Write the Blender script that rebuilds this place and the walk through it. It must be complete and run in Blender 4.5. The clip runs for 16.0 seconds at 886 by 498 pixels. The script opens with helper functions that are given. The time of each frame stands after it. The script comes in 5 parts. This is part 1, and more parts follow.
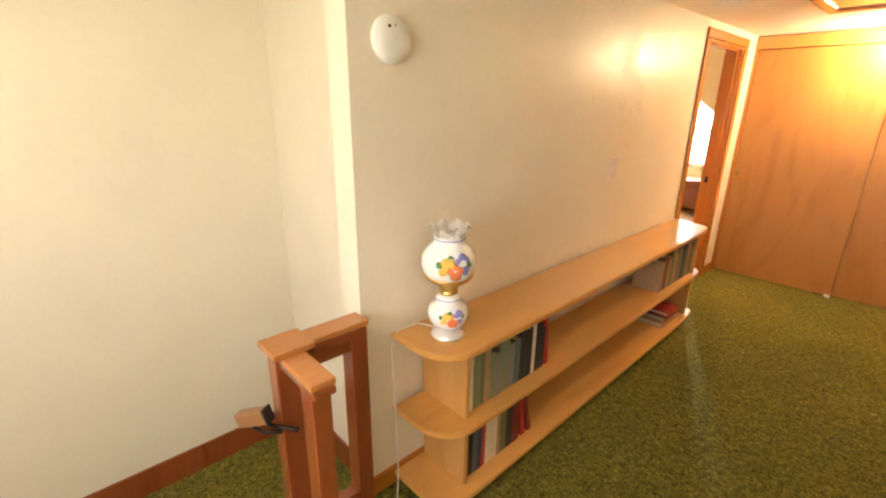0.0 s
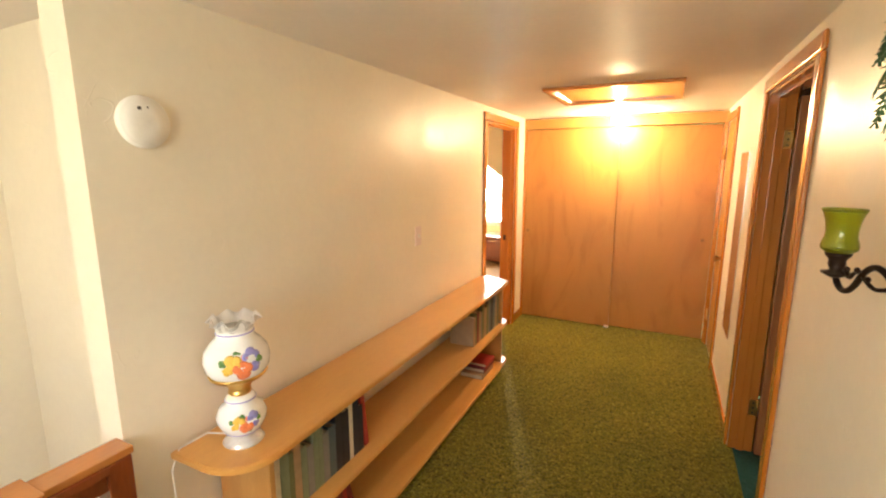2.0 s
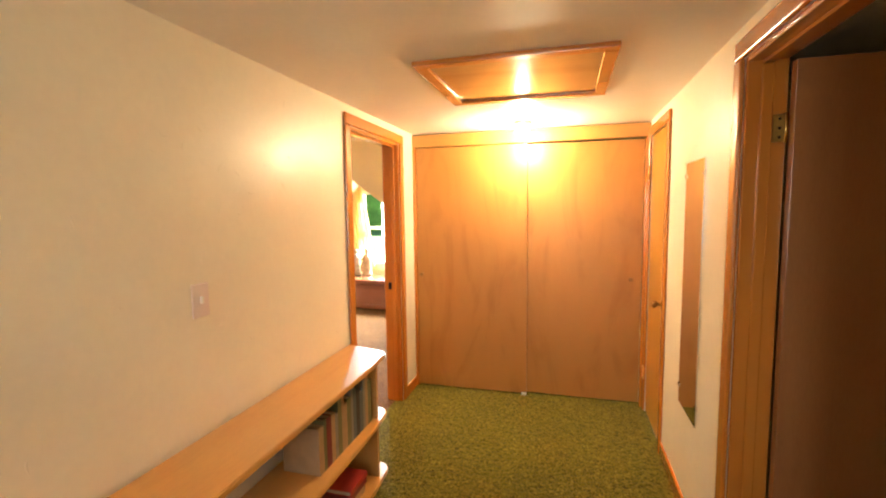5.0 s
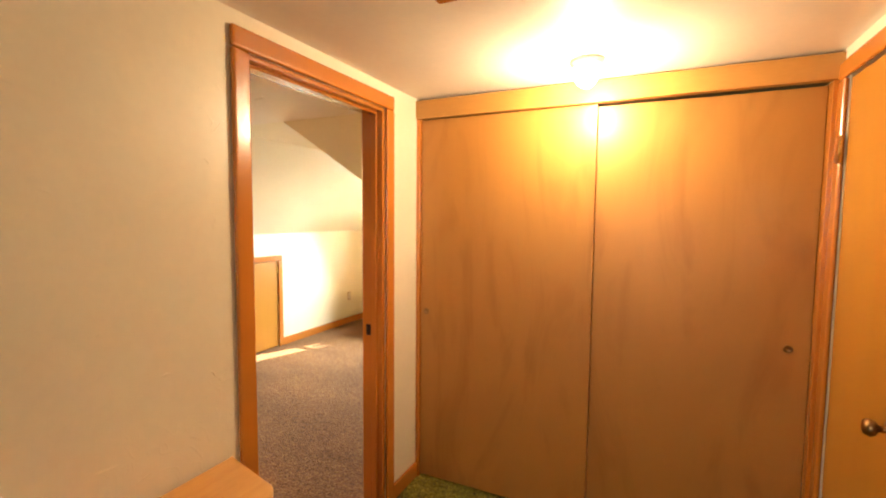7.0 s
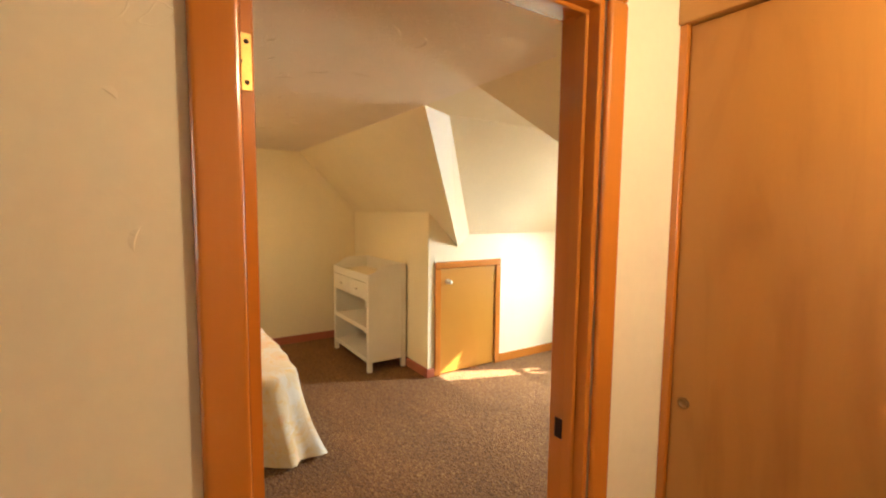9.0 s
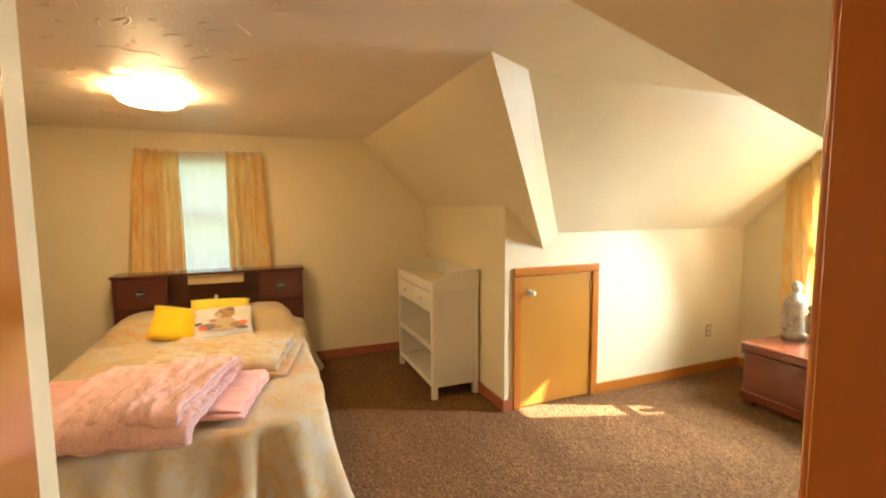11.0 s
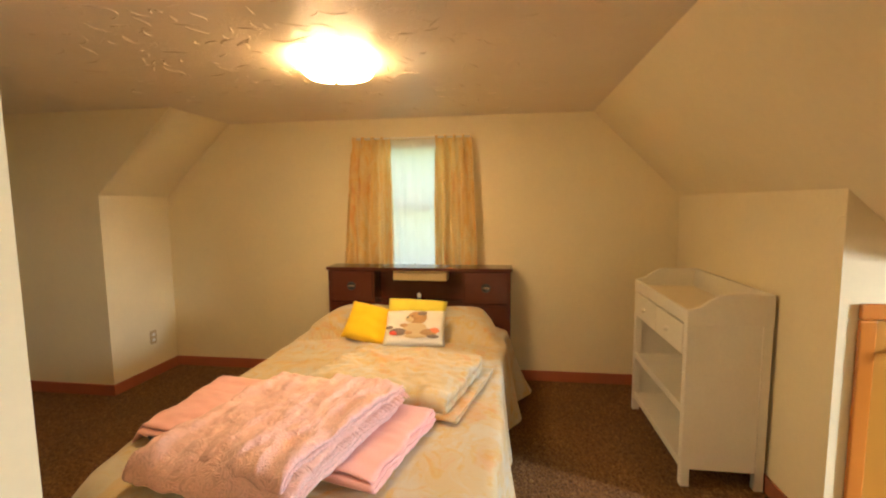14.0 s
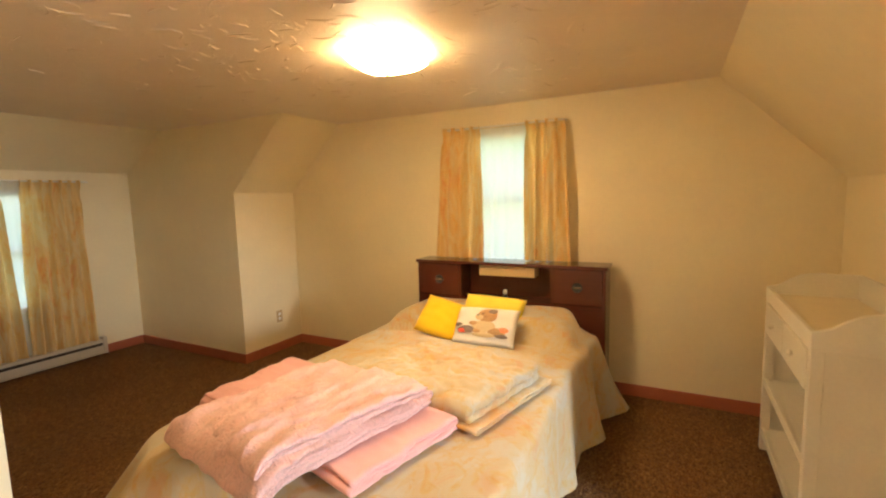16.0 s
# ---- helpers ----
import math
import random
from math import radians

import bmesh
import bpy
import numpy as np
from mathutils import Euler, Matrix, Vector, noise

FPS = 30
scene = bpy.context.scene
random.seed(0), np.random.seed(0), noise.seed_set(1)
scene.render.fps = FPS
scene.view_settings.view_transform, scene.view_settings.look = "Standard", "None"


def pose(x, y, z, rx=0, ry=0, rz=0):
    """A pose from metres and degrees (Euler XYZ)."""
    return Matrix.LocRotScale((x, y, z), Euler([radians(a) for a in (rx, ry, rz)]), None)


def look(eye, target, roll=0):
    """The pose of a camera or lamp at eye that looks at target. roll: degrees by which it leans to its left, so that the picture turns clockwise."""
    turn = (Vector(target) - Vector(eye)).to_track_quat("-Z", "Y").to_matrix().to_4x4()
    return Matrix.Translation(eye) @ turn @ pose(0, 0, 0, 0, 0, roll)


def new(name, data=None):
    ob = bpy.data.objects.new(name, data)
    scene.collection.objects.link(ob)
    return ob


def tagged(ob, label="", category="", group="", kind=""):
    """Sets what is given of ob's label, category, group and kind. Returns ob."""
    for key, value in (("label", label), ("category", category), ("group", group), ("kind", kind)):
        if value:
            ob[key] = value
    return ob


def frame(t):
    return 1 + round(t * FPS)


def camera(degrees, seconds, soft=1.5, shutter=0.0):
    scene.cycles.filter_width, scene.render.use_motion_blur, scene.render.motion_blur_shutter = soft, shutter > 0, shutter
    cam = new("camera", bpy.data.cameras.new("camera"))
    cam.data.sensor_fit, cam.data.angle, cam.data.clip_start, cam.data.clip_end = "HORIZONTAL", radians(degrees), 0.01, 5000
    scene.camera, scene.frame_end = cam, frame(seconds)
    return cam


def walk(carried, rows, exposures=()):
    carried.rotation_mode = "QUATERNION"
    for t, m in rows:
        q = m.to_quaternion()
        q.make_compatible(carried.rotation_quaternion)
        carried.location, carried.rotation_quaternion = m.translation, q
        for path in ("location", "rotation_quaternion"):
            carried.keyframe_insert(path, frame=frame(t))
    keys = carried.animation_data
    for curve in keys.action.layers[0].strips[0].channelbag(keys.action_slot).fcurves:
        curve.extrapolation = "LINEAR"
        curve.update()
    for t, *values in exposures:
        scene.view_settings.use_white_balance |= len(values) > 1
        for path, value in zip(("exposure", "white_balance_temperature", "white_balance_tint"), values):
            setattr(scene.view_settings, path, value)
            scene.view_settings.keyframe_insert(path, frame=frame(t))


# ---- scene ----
cam = camera(89.2, 16.0, 2.1)
PATH = [
    (0, (-0.076, 1.755, 1.583), (-1.464, 3.05, 0.955), 0.7),
    (0.5, (-0.032, 1.793, 1.605), (-1.281, 3.255, 1.054), 0.7),
    (1, (0.001, 1.827, 1.616), (-1.114, 3.416, 1.135), 0.6),
    (1.5, (0.017, 1.852, 1.628), (-0.963, 3.545, 1.215), 0.3),
    (2, (0.03, 1.877, 1.634), (-0.841, 3.642, 1.28), -0.0),
    (2.5, (0.024, 1.912, 1.635), (-0.733, 3.737, 1.325), -0.1),
    (3, (0.009, 1.976, 1.631), (-0.665, 3.837, 1.348), -0.4),
    (3.5, (-0.025, 2.131, 1.587), (-0.62, 4.023, 1.332), -0.8),
    (4, (-0.058, 2.39, 1.545), (-0.584, 4.307, 1.324), -0.9),
    (6.5, (-0.126, 4.09, 1.515), (-0.762, 5.981, 1.371), 0.3),
    (7, (-0.138, 4.421, 1.504), (-0.993, 6.223, 1.358), 0.5),
    (7.5, (-0.193, 4.726, 1.536), (-1.298, 6.384, 1.364), 0.5),
    (8, (-0.305, 4.978, 1.518), (-1.654, 6.444, 1.341), 0.5),
    (8.5, (-0.453, 5.197, 1.514), (-1.98, 6.476, 1.338), 0.6),
    (9, (-0.623, 5.371, 1.517), (-2.291, 6.461, 1.343), 0.6),
    (11.5, (-1.376, 5.916, 1.476), (-3.269, 6.533, 1.295), -0.4),
    (12, (-1.516, 5.967, 1.478), (-3.462, 6.395, 1.299), -0.2),
    (12.5, (-1.678, 6.001, 1.47), (-3.654, 6.246, 1.287), -0.0),
    (13, (-1.832, 6.016, 1.463), (-3.823, 6.086, 1.283), 0.2),
    (13.5, (-1.958, 6.046, 1.469), (-3.946, 5.951, 1.274), -0.2),
    (14, (-2.068, 6.128, 1.449), (-4.038, 5.85, 1.248), -0.5),
    (14.5, (-2.144, 6.242, 1.442), (-4.082, 5.793, 1.236), -0.9),
    (15, (-2.22, 6.363, 1.451), (-4.109, 5.739, 1.237), -1.4),
    (15.5, (-2.274, 6.448, 1.441), (-4.107, 5.676, 1.227), -1.6),
    (16, (-2.352, 6.557, 1.436), (-4.118, 5.644, 1.213), -1.5),
]
walk(cam, [(t, look(eye, target, roll)) for t, eye, target, roll in PATH],
     [(0, 4.45), (4, 4.50), (6.5, 3.78), (7.5, 3.46), (9.5, 3.30), (11.8, 3.08), (13.2, 3.04), (14.5, 3.20), (16, 3.30)])

# world, sun and lamps
SUN_DIR = Vector((-0.33, -0.944, -0.675)).normalized()
world = bpy.data.worlds.new("world")
scene.world = world
world.use_nodes = True
wn = world.node_tree.nodes
sky = wn.new("ShaderNodeTexSky")
sky.sky_type = "NISHITA"
sky.sun_disc = False
sky.sun_elevation = math.asin(-SUN_DIR.z)
sky.sun_rotation = math.atan2(-SUN_DIR.x, -SUN_DIR.y)
wn["Background"].inputs["Strength"].default_value = 0.05
world.node_tree.links.new(sky.outputs[0], wn["Background"].inputs["Color"])


def lamp(name, kind, energy, colour, m, size=0.1, size_y=None, spread=None):
    d = bpy.data.lights.new(name, kind)
    d.energy, d.color = energy, colour
    if kind == "SUN":
        d.angle = radians(0.5)
    elif kind == "AREA":
        d.shape = "RECTANGLE"
        d.size, d.size_y = size, size_y or size
        d.spread = spread or math.pi
    else:
        d.shadow_soft_size = size
    ob = new(name, d)
    ob.matrix_world = m
    return ob


WARM = (1.0, 0.77, 0.46)
DAY = (0.80, 0.90, 1.0)
lamp("sun", "SUN", 5.0, (1.0, 0.95, 0.86), look((0, 20, 12), Vector((0, 20, 12)) + SUN_DIR))
lamp("north_window_light", "AREA", 7.2, DAY, look((-2.99, 9.795, 1.40), (-3.05, 7.4, 0.0)), 0.16, 0.75, radians(96))
lamp("west_window_light", "AREA", 0.17, DAY, look((-5.80, 5.41, 1.4), (-4.0, 5.41, 1.2)), 0.6, 0.95)
lamp("south_window_light", "AREA", 0.18, DAY, look((-3.9, 1.50, 1.1), (-3.9, 3.0, 1.0)), 0.8, 1.0)
lamp("landing_window_light", "AREA", 1.75, (0.98, 0.94, 0.94), look((-0.45, 0.13, 1.45), (-0.45, 3.0, 1.5)), 1.0, 1.1)
lamp("hall_bulb", "POINT", 3.1, WARM, pose(-0.42, 6.36, 2.0), 0.03)
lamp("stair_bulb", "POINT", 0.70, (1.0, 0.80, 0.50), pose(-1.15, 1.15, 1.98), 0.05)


# ---- materials ----
def nodes_of(name):
    m = bpy.data.materials.new(name)
    m.use_nodes = True
    nt = m.node_tree
    return m, nt, nt.nodes, nt.links, nt.nodes["Principled BSDF"]


def position(n, l, scale=(1, 1, 1), world_space=True):
    mp = n.new("ShaderNodeMapping")
    mp.inputs["Scale"].default_value = scale
    if world_space:
        l.new(n.new("ShaderNodeNewGeometry").outputs["Position"], mp.inputs["Vector"])
    else:
        l.new(n.new("ShaderNodeTexCoord").outputs["Object"], mp.inputs["Vector"])
    return mp.outputs[0]


def noise_tex(n, l, vec, scale, detail=4.0, rough=0.6, distort=0.0):
    t = n.new("ShaderNodeTexNoise")
    t.inputs["Scale"].default_value, t.inputs["Detail"].default_value = scale, detail
    t.inputs["Roughness"].default_value, t.inputs["Distortion"].default_value = rough, distort
    l.new(vec, t.inputs["Vector"])
    return t.outputs["Fac"]


def ramp(n, l, fac, stops):
    r = n.new("ShaderNodeValToRGB")
    while len(r.color_ramp.elements) < len(stops):
        r.color_ramp.elements.new(0.5)
    for e, (p, c) in zip(r.color_ramp.elements, stops):
        e.position, e.color = p, (*c, 1)
    l.new(fac, r.inputs[0])
    return r.outputs[0]


def mixc(n, l, fac, a, b, mode="MIX"):
    m = n.new("ShaderNodeMix")
    m.data_type, m.blend_type = "RGBA", mode
    for sock, v in ((m.inputs[0], fac), (m.inputs[6], a), (m.inputs[7], b)):
        if isinstance(v, (int, float)):
            sock.default_value = v
        elif isinstance(v, tuple):
            sock.default_value = (*v, 1)
        else:
            l.new(v, sock)
    return m.outputs[2]


def bump(n, l, bsdf, height, strength, distance=0.01, under=None):
    b = n.new("ShaderNodeBump")
    b.inputs["Strength"].default_value, b.inputs["Distance"].default_value = strength, distance
    l.new(height, b.inputs["Height"])
    if under:
        l.new(under, b.inputs["Normal"])
    l.new(b.outputs[0], bsdf.inputs["Normal"])
    return b.outputs[0]


def tone(c, k):
    return tuple(min(1.0, v * k) for v in c)


def plain(name, col, rough=0.5, var=0.12, scale=6, fine=90, bumps=0.15, metal=0.0, dist=0.002, spec=0.5, sheen=0.0, world_space=True):
    m, nt, n, l, b = nodes_of(name)
    v = position(n, l, world_space=world_space)
    a = noise_tex(n, l, v, scale)
    f = noise_tex(n, l, v, fine, 3)
    c = ramp(n, l, a, [(0.3, tone(col, 1 - var)), (0.7, tone(col, 1 + var))])
    c = mixc(n, l, 0.35, c, ramp(n, l, f, [(0.35, tone(col, 1 - var * 1.4)), (0.65, tone(col, 1 + var * 1.2))]))
    l.new(c, b.inputs["Base Color"])
    b.inputs["Roughness"].default_value, b.inputs["Metallic"].default_value = rough, metal
    b.inputs["Specular IOR Level"].default_value = spec
    b.inputs["Sheen Weight"].default_value = sheen
    bump(n, l, b, f, bumps, dist)
    return m


def wood(name, light, dark, axis="z", rough=0.32, figure=1.0, coat=0.25, spread=1.0, stretch=0.10, streak=0.22, coat_rough=0.12):
    """Varnished timber with its grain along one axis."""
    m, nt, n, l, b = nodes_of(name)
    k = {"x": (0.10, 1, 1), "y": (1, 0.10, 1), "z": (1, 1, 0.10)}[axis]
    v = position(n, l, k)
    vb = position(n, l, tuple(stretch if q < 1 else 1.0 for q in k))
    broad = noise_tex(n, l, vb, 3.2 * spread, 3, 0.5, 1.6 * figure)
    grain = noise_tex(n, l, v, 60, 5, 0.7, 0.5)
    pores = noise_tex(n, l, position(n, l, tuple(q if q < 1 else 1.0 for q in k)), 300, 2, 0.5)
    c = ramp(n, l, broad, [(0.25, dark), (0.5, tone(light, 0.95)), (0.78, light)])
    c = mixc(n, l, streak, c, ramp(n, l, grain, [(0.3, dark), (0.7, light)]))
    c = mixc(n, l, streak * 0.4, c, ramp(n, l, pores, [(0.4, tone(dark, 0.55)), (0.6, light)]))
    oi = n.new("ShaderNodeObjectInfo")
    c = mixc(n, l, 1.0, c, ramp(n, l, oi.outputs["Random"], [(0.0, (0.9, 0.9, 0.9)), (1.0, (1, 1, 1))]), "MULTIPLY")
    l.new(c, b.inputs["Base Color"])
    l.new(ramp(n, l, noise_tex(n, l, v, 7), [(0.3, (rough * 0.95,) * 3), (0.7, (rough * 1.08,) * 3)]), b.inputs["Roughness"])
    b.inputs["Coat Weight"].default_value, b.inputs["Coat Roughness"].default_value = coat, coat_rough
    bump(n, l, b, grain, 0.05, 0.001)
    return m


def plaster(name, col, rough=0.42, swirl=0.0, fine=0.10, var=0.05):
    """Painted plaster with faint trowel marks, or with bold swirls."""
    m, nt, n, l, b = nodes_of(name)
    v = position(n, l)
    broad = noise_tex(n, l, v, 1.3, 3)
    c = ramp(n, l, broad, [(0.3, tone(col, 1 - var)), (0.7, tone(col, 1 + var))])
    c = mixc(n, l, 0.25, c, ramp(n, l, noise_tex(n, l, v, 35, 4), [(0.35, tone(col, 1 - var)), (0.65, tone(col, 1 + var))]))
    l.new(c, b.inputs["Base Color"])
    l.new(ramp(n, l, noise_tex(n, l, v, 4), [(0.3, (rough * 0.85,) * 3), (0.7, (rough * 1.2,) * 3)]), b.inputs["Roughness"])
    b1 = bump(n, l, b, noise_tex(n, l, v, 5.5, 3, 0.5, 0.8), 0.10, 0.012)
    b2 = bump(n, l, b, noise_tex(n, l, v, 160, 3), fine, 0.0015, b1)
    if swirl:
        w = noise_tex(n, l, v, 7.0, 2.5, 0.55, 3.2)
        ridge = ramp(n, l, w, [(0.455, (0, 0, 0)), (0.495, (1, 1, 1)), (0.515, (0, 0, 0))])
        gate = ramp(n, l, noise_tex(n, l, v, 3.1, 2), [(0.46, (0, 0, 0)), (0.58, (1, 1, 1))])
        bump(n, l, b, mixc(n, l, 1.0, ridge, gate, "MULTIPLY"), swirl, 0.012, b2)
    else:
        w = noise_tex(n, l, v, 4.3, 2, 0.5, 2.6)
        ridge = ramp(n, l, w, [(0.485, (0, 0, 0)), (0.5, (1, 1, 1)), (0.51, (0, 0, 0))])
        gate = ramp(n, l, noise_tex(n, l, v, 2.6, 2), [(0.60, (0, 0, 0)), (0.66, (1, 1, 1))])
        bump(n, l, b, mixc(n, l, 1.0, ridge, gate, "MULTIPLY"), 0.30, 0.004, b2)
    return m


def carpet(name, c1, c2, c3, scale, depth, stretch=(1, 1, 1)):
    m, nt, n, l, b = nodes_of(name)
    v = position(n, l, stretch)
    vo = n.new("ShaderNodeTexVoronoi")
    vo.inputs["Scale"].default_value = scale
    l.new(v, vo.inputs["Vector"])
    tuft = noise_tex(n, l, v, scale * 0.9, 4, 0.7, 1.2)
    c = ramp(n, l, tuft, [(0.33, c1), (0.5, c2), (0.68, c3)])
    broad = ramp(n, l, noise_tex(n, l, v, 1.6, 4), [(0.3, (0.78, 0.78, 0.78)), (0.7, (1.0, 1.0, 1.0))])
    c = mixc(n, l, 1.0, c, broad, "MULTIPLY")
    l.new(c, b.inputs["Base Color"])
    b.inputs["Roughness"].default_value = 0.95
    b.inputs["Specular IOR Level"].default_value = 0.1
    b.inputs["Sheen Weight"].default_value = 0.05
    b1 = bump(n, l, b, tuft, 1.0, depth)
    bump(n, l, b, vo.outputs["Distance"], 0.6, depth * 0.7, b1)
    return m


def floral(name, base, blot, deep, scale=7.0, trans=0.0, rough=0.85, stretch=(1, 1, 1)):
    """Cream cloth with blurred yellow and orange blossoms."""
    m, nt, n, l, b = nodes_of(name)
    v = position(n, l, stretch)
    big = noise_tex(n, l, v, scale, 3, 0.6, 1.5)
    small = noise_tex(n, l, v, scale * 2.4, 3, 0.6, 2.0)
    c = ramp(n, l, big, [(0.40, base), (0.50, blot), (0.57, blot), (0.66, deep)])
    c = mixc(n, l, 0.4, c, ramp(n, l, small, [(0.5, base), (0.62, blot), (0.74, deep)]))
    l.new(c, b.inputs["Base Color"])
    b.inputs["Roughness"].default_value = rough
    b.inputs["Sheen Weight"].default_value = 0.2
    if trans:
        b.inputs["Transmission Weight"].default_value = 0.0
        tr = n.new("ShaderNodeBsdfTranslucent")
        l.new(c, tr.inputs["Color"])
        mx = n.new("ShaderNodeMixShader")
        mx.inputs[0].default_value = trans
        l.new(b.outputs[0], mx.inputs[1])
        l.new(tr.outputs[0], mx.inputs[2])
        l.new(mx.outputs[0], n["Material Output"].inputs["Surface"])
    b1 = bump(n, l, b, noise_tex(n, l, v, 22, 4, 0.6, 1.0), 0.35, 0.006)
    bump(n, l, b, noise_tex(n, l, v, 420, 2), 0.25, 0.001, b1)
    return m


def chenille(name, col):
    """Tufted cotton: raised curling rows of pile, coloured paler than the ground between."""
    m, nt, n, l, b = nodes_of(name)
    v = position(n, l)
    curl = noise_tex(n, l, v, 16, 2, 0.45, 3.0)
    rows = ramp(n, l, curl, [(0.36, (0, 0, 0)), (0.44, (1, 1, 1)), (0.50, (0.1, 0.1, 0.1)), (0.57, (1, 1, 1)), (0.64, (0, 0, 0))])
    l.new(mixc(n, l, rows, tone(col, 0.93), tone(col, 1.10)), b.inputs["Base Color"])
    b.inputs["Roughness"].default_value, b.inputs["Sheen Weight"].default_value = 0.95, 0.3
    b.inputs["Specular IOR Level"].default_value = 0.1
    b1 = bump(n, l, b, rows, 0.5, 0.006)
    bump(n, l, b, noise_tex(n, l, v, 120, 2), 0.12, 0.001, b1)
    return m


def glass(name, col=(1, 1, 1), rough=0.0, ior=1.45):
    m, nt, n, l, b = nodes_of(name)
    b.inputs["Base Color"].default_value = (*col, 1)
    b.inputs["Roughness"].default_value, b.inputs["IOR"].default_value = rough, ior
    b.inputs["Transmission Weight"].default_value = 1.0
    return m


def glow(name, col, strength):
    m, nt, n, l, b = nodes_of(name)
    b.inputs["Base Color"].default_value = (*col, 1)
    b.inputs["Emission Color"].default_value = (*col, 1)
    b.inputs["Emission Strength"].default_value = strength
    return m


M_WALL = plaster("cream_wall_paint", (0.82, 0.745, 0.60), 0.38)
# cream yellowed so that part of the lamp's warmth sits in the colour
M_WALL_BED = plaster("lamp_warmed_wall_paint", (0.84, 0.735, 0.49), 0.46)
M_CEIL_HALL = plaster("satin_ceiling_paint", (0.86, 0.79, 0.72), 0.52)
M_CEIL = plaster("swirled_ceiling_plaster", (0.85, 0.74, 0.58), 0.42, swirl=0.25)
M_HALL_CARPET = carpet("green_shag_carpet", (0.04, 0.038, 0.004), (0.19, 0.165, 0.018), (0.42, 0.36, 0.06), 62, 0.016)
M_BED_CARPET = carpet("brown_beige_carpet", (0.085, 0.032, 0.010), (0.205, 0.092, 0.030), (0.39, 0.220, 0.078), 52, 0.012, (1, 1.5, 1))
M_TEAL = carpet("teal_carpet", (0.01, 0.05, 0.05), (0.02, 0.10, 0.09), (0.04, 0.14, 0.12), 90, 0.006)
M_TRIM = wood("orange_varnished_trim", (0.57, 0.195, 0.026), (0.50, 0.160, 0.020), "z", 0.24, 0.2, 0.8, 1.0, 0.10, 0.07)
M_TRIM_Y = wood("orange_varnished_trim_y", (0.57, 0.195, 0.026), (0.50, 0.160, 0.020), "y", 0.24, 0.2, 0.8, 1.0, 0.10, 0.07)
M_TRIM_X = wood("orange_varnished_trim_x", (0.57, 0.195, 0.026), (0.50, 0.160, 0.020), "x", 0.24, 0.2, 0.8, 1.0, 0.10, 0.07)
M_DOOR = wood("birch_veneer", (0.46, 0.205, 0.042), (0.35, 0.138, 0.025), "z", 0.42, 1.3, 0.12, 1.1, 0.30, 0.05, 0.22)
# trim wood made yellower: the close hall bulb's light is in the colour
M_HEADER = wood("lamplit_header_wood", (0.56, 0.27, 0.065), (0.46, 0.20, 0.040), "x", 0.34, 0.6, 0.25)
M_DOOR_RED = wood("reddish_door_veneer", (0.44, 0.18, 0.065), (0.30, 0.105, 0.035), "z", 0.34, 1.0, 0.3)
M_DOOR_ORANGE = wood("orange_door_veneer", (0.52, 0.240, 0.035), (0.47, 0.205, 0.028), "z", 0.30, 0.4, 0.35, 1.0, 0.25, 0.03)
M_PINE = wood("golden_bookcase_wood", (0.76, 0.395, 0.105), (0.62, 0.285, 0.062), "y", 0.32, 1.2, 0.3)
M_PINE_Z = wood("golden_upright_wood", (0.66, 0.35, 0.105), (0.50, 0.225, 0.05), "z", 0.34, 1.2, 0.25)
M_REDRAIL = wood("red_mahogany_rail", (0.34, 0.085, 0.025), (0.20, 0.04, 0.012), "z", 0.22, 0.8, 0.6)
M_RAILTOP = wood("rail_cap_wood", (0.56, 0.21, 0.05), (0.40, 0.12, 0.03), "y", 0.2, 0.7, 0.6)
M_HANDRAIL = wood("brown_handrail", (0.36, 0.17, 0.07), (0.24, 0.10, 0.035), "x", 0.3, 0.8, 0.4)
M_BASE_RED = wood("reddish_baseboard", (0.46, 0.135, 0.070), (0.34, 0.085, 0.045), "y", 0.3, 0.6, 0.4)
M_MAHOG = wood("dark_mahogany", (0.115, 0.026, 0.015), (0.050, 0.011, 0.008), "y", 0.22, 1.0, 0.5)
M_CHEST = wood("cedar_chest_wood", (0.22, 0.055, 0.022), (0.11, 0.024, 0.010), "x", 0.24, 1.2, 0.6, 1.0, 0.10, 0.22, 0.045)
M_WHITEWOOD = plain("white_painted_wood", (0.80, 0.75, 0.62), 0.4, 0.04, 4, 60, 0.05)
M_WHITE = plain("white_plastic", (0.82, 0.80, 0.74), 0.35, 0.03, 8, 80, 0.03)
M_WINFRAME = plain("white_window_paint", (0.80, 0.79, 0.75), 0.4, 0.04, 8, 80, 0.05)
M_BRASS = plain("brass", (0.75, 0.50, 0.16), 0.28, 0.12, 20, 160, 0.08, 1.0)
M_DARKMETAL = plain("dark_bronze", (0.035, 0.022, 0.016), 0.38, 0.25, 25, 140, 0.4, 0.85)
M_BRONZE = plain("aged_bronze", (0.30, 0.17, 0.07), 0.32, 0.2, 20, 160, 0.1, 1.0)
M_BLACK = plain("black_plastic", (0.02, 0.02, 0.022), 0.4, 0.15, 20, 120, 0.1)
M_CHROME = plain("satin_steel", (0.62, 0.60, 0.56), 0.25, 0.08, 20, 150, 0.05, 1.0)
M_ENAMEL = plain("beige_enamel_metal", (0.62, 0.56, 0.44), 0.35, 0.06, 6, 80, 0.05)
# near-black stands in for the shade inside vents, heater slot and track gap
M_SLOT = plain("dark_slot", (0.04, 0.03, 0.025), 0.6, 0.2, 20, 80, 0.1)
M_MILK = plain("milk_glass", (0.86, 0.85, 0.82), 0.12, 0.02, 6, 60, 0.02)
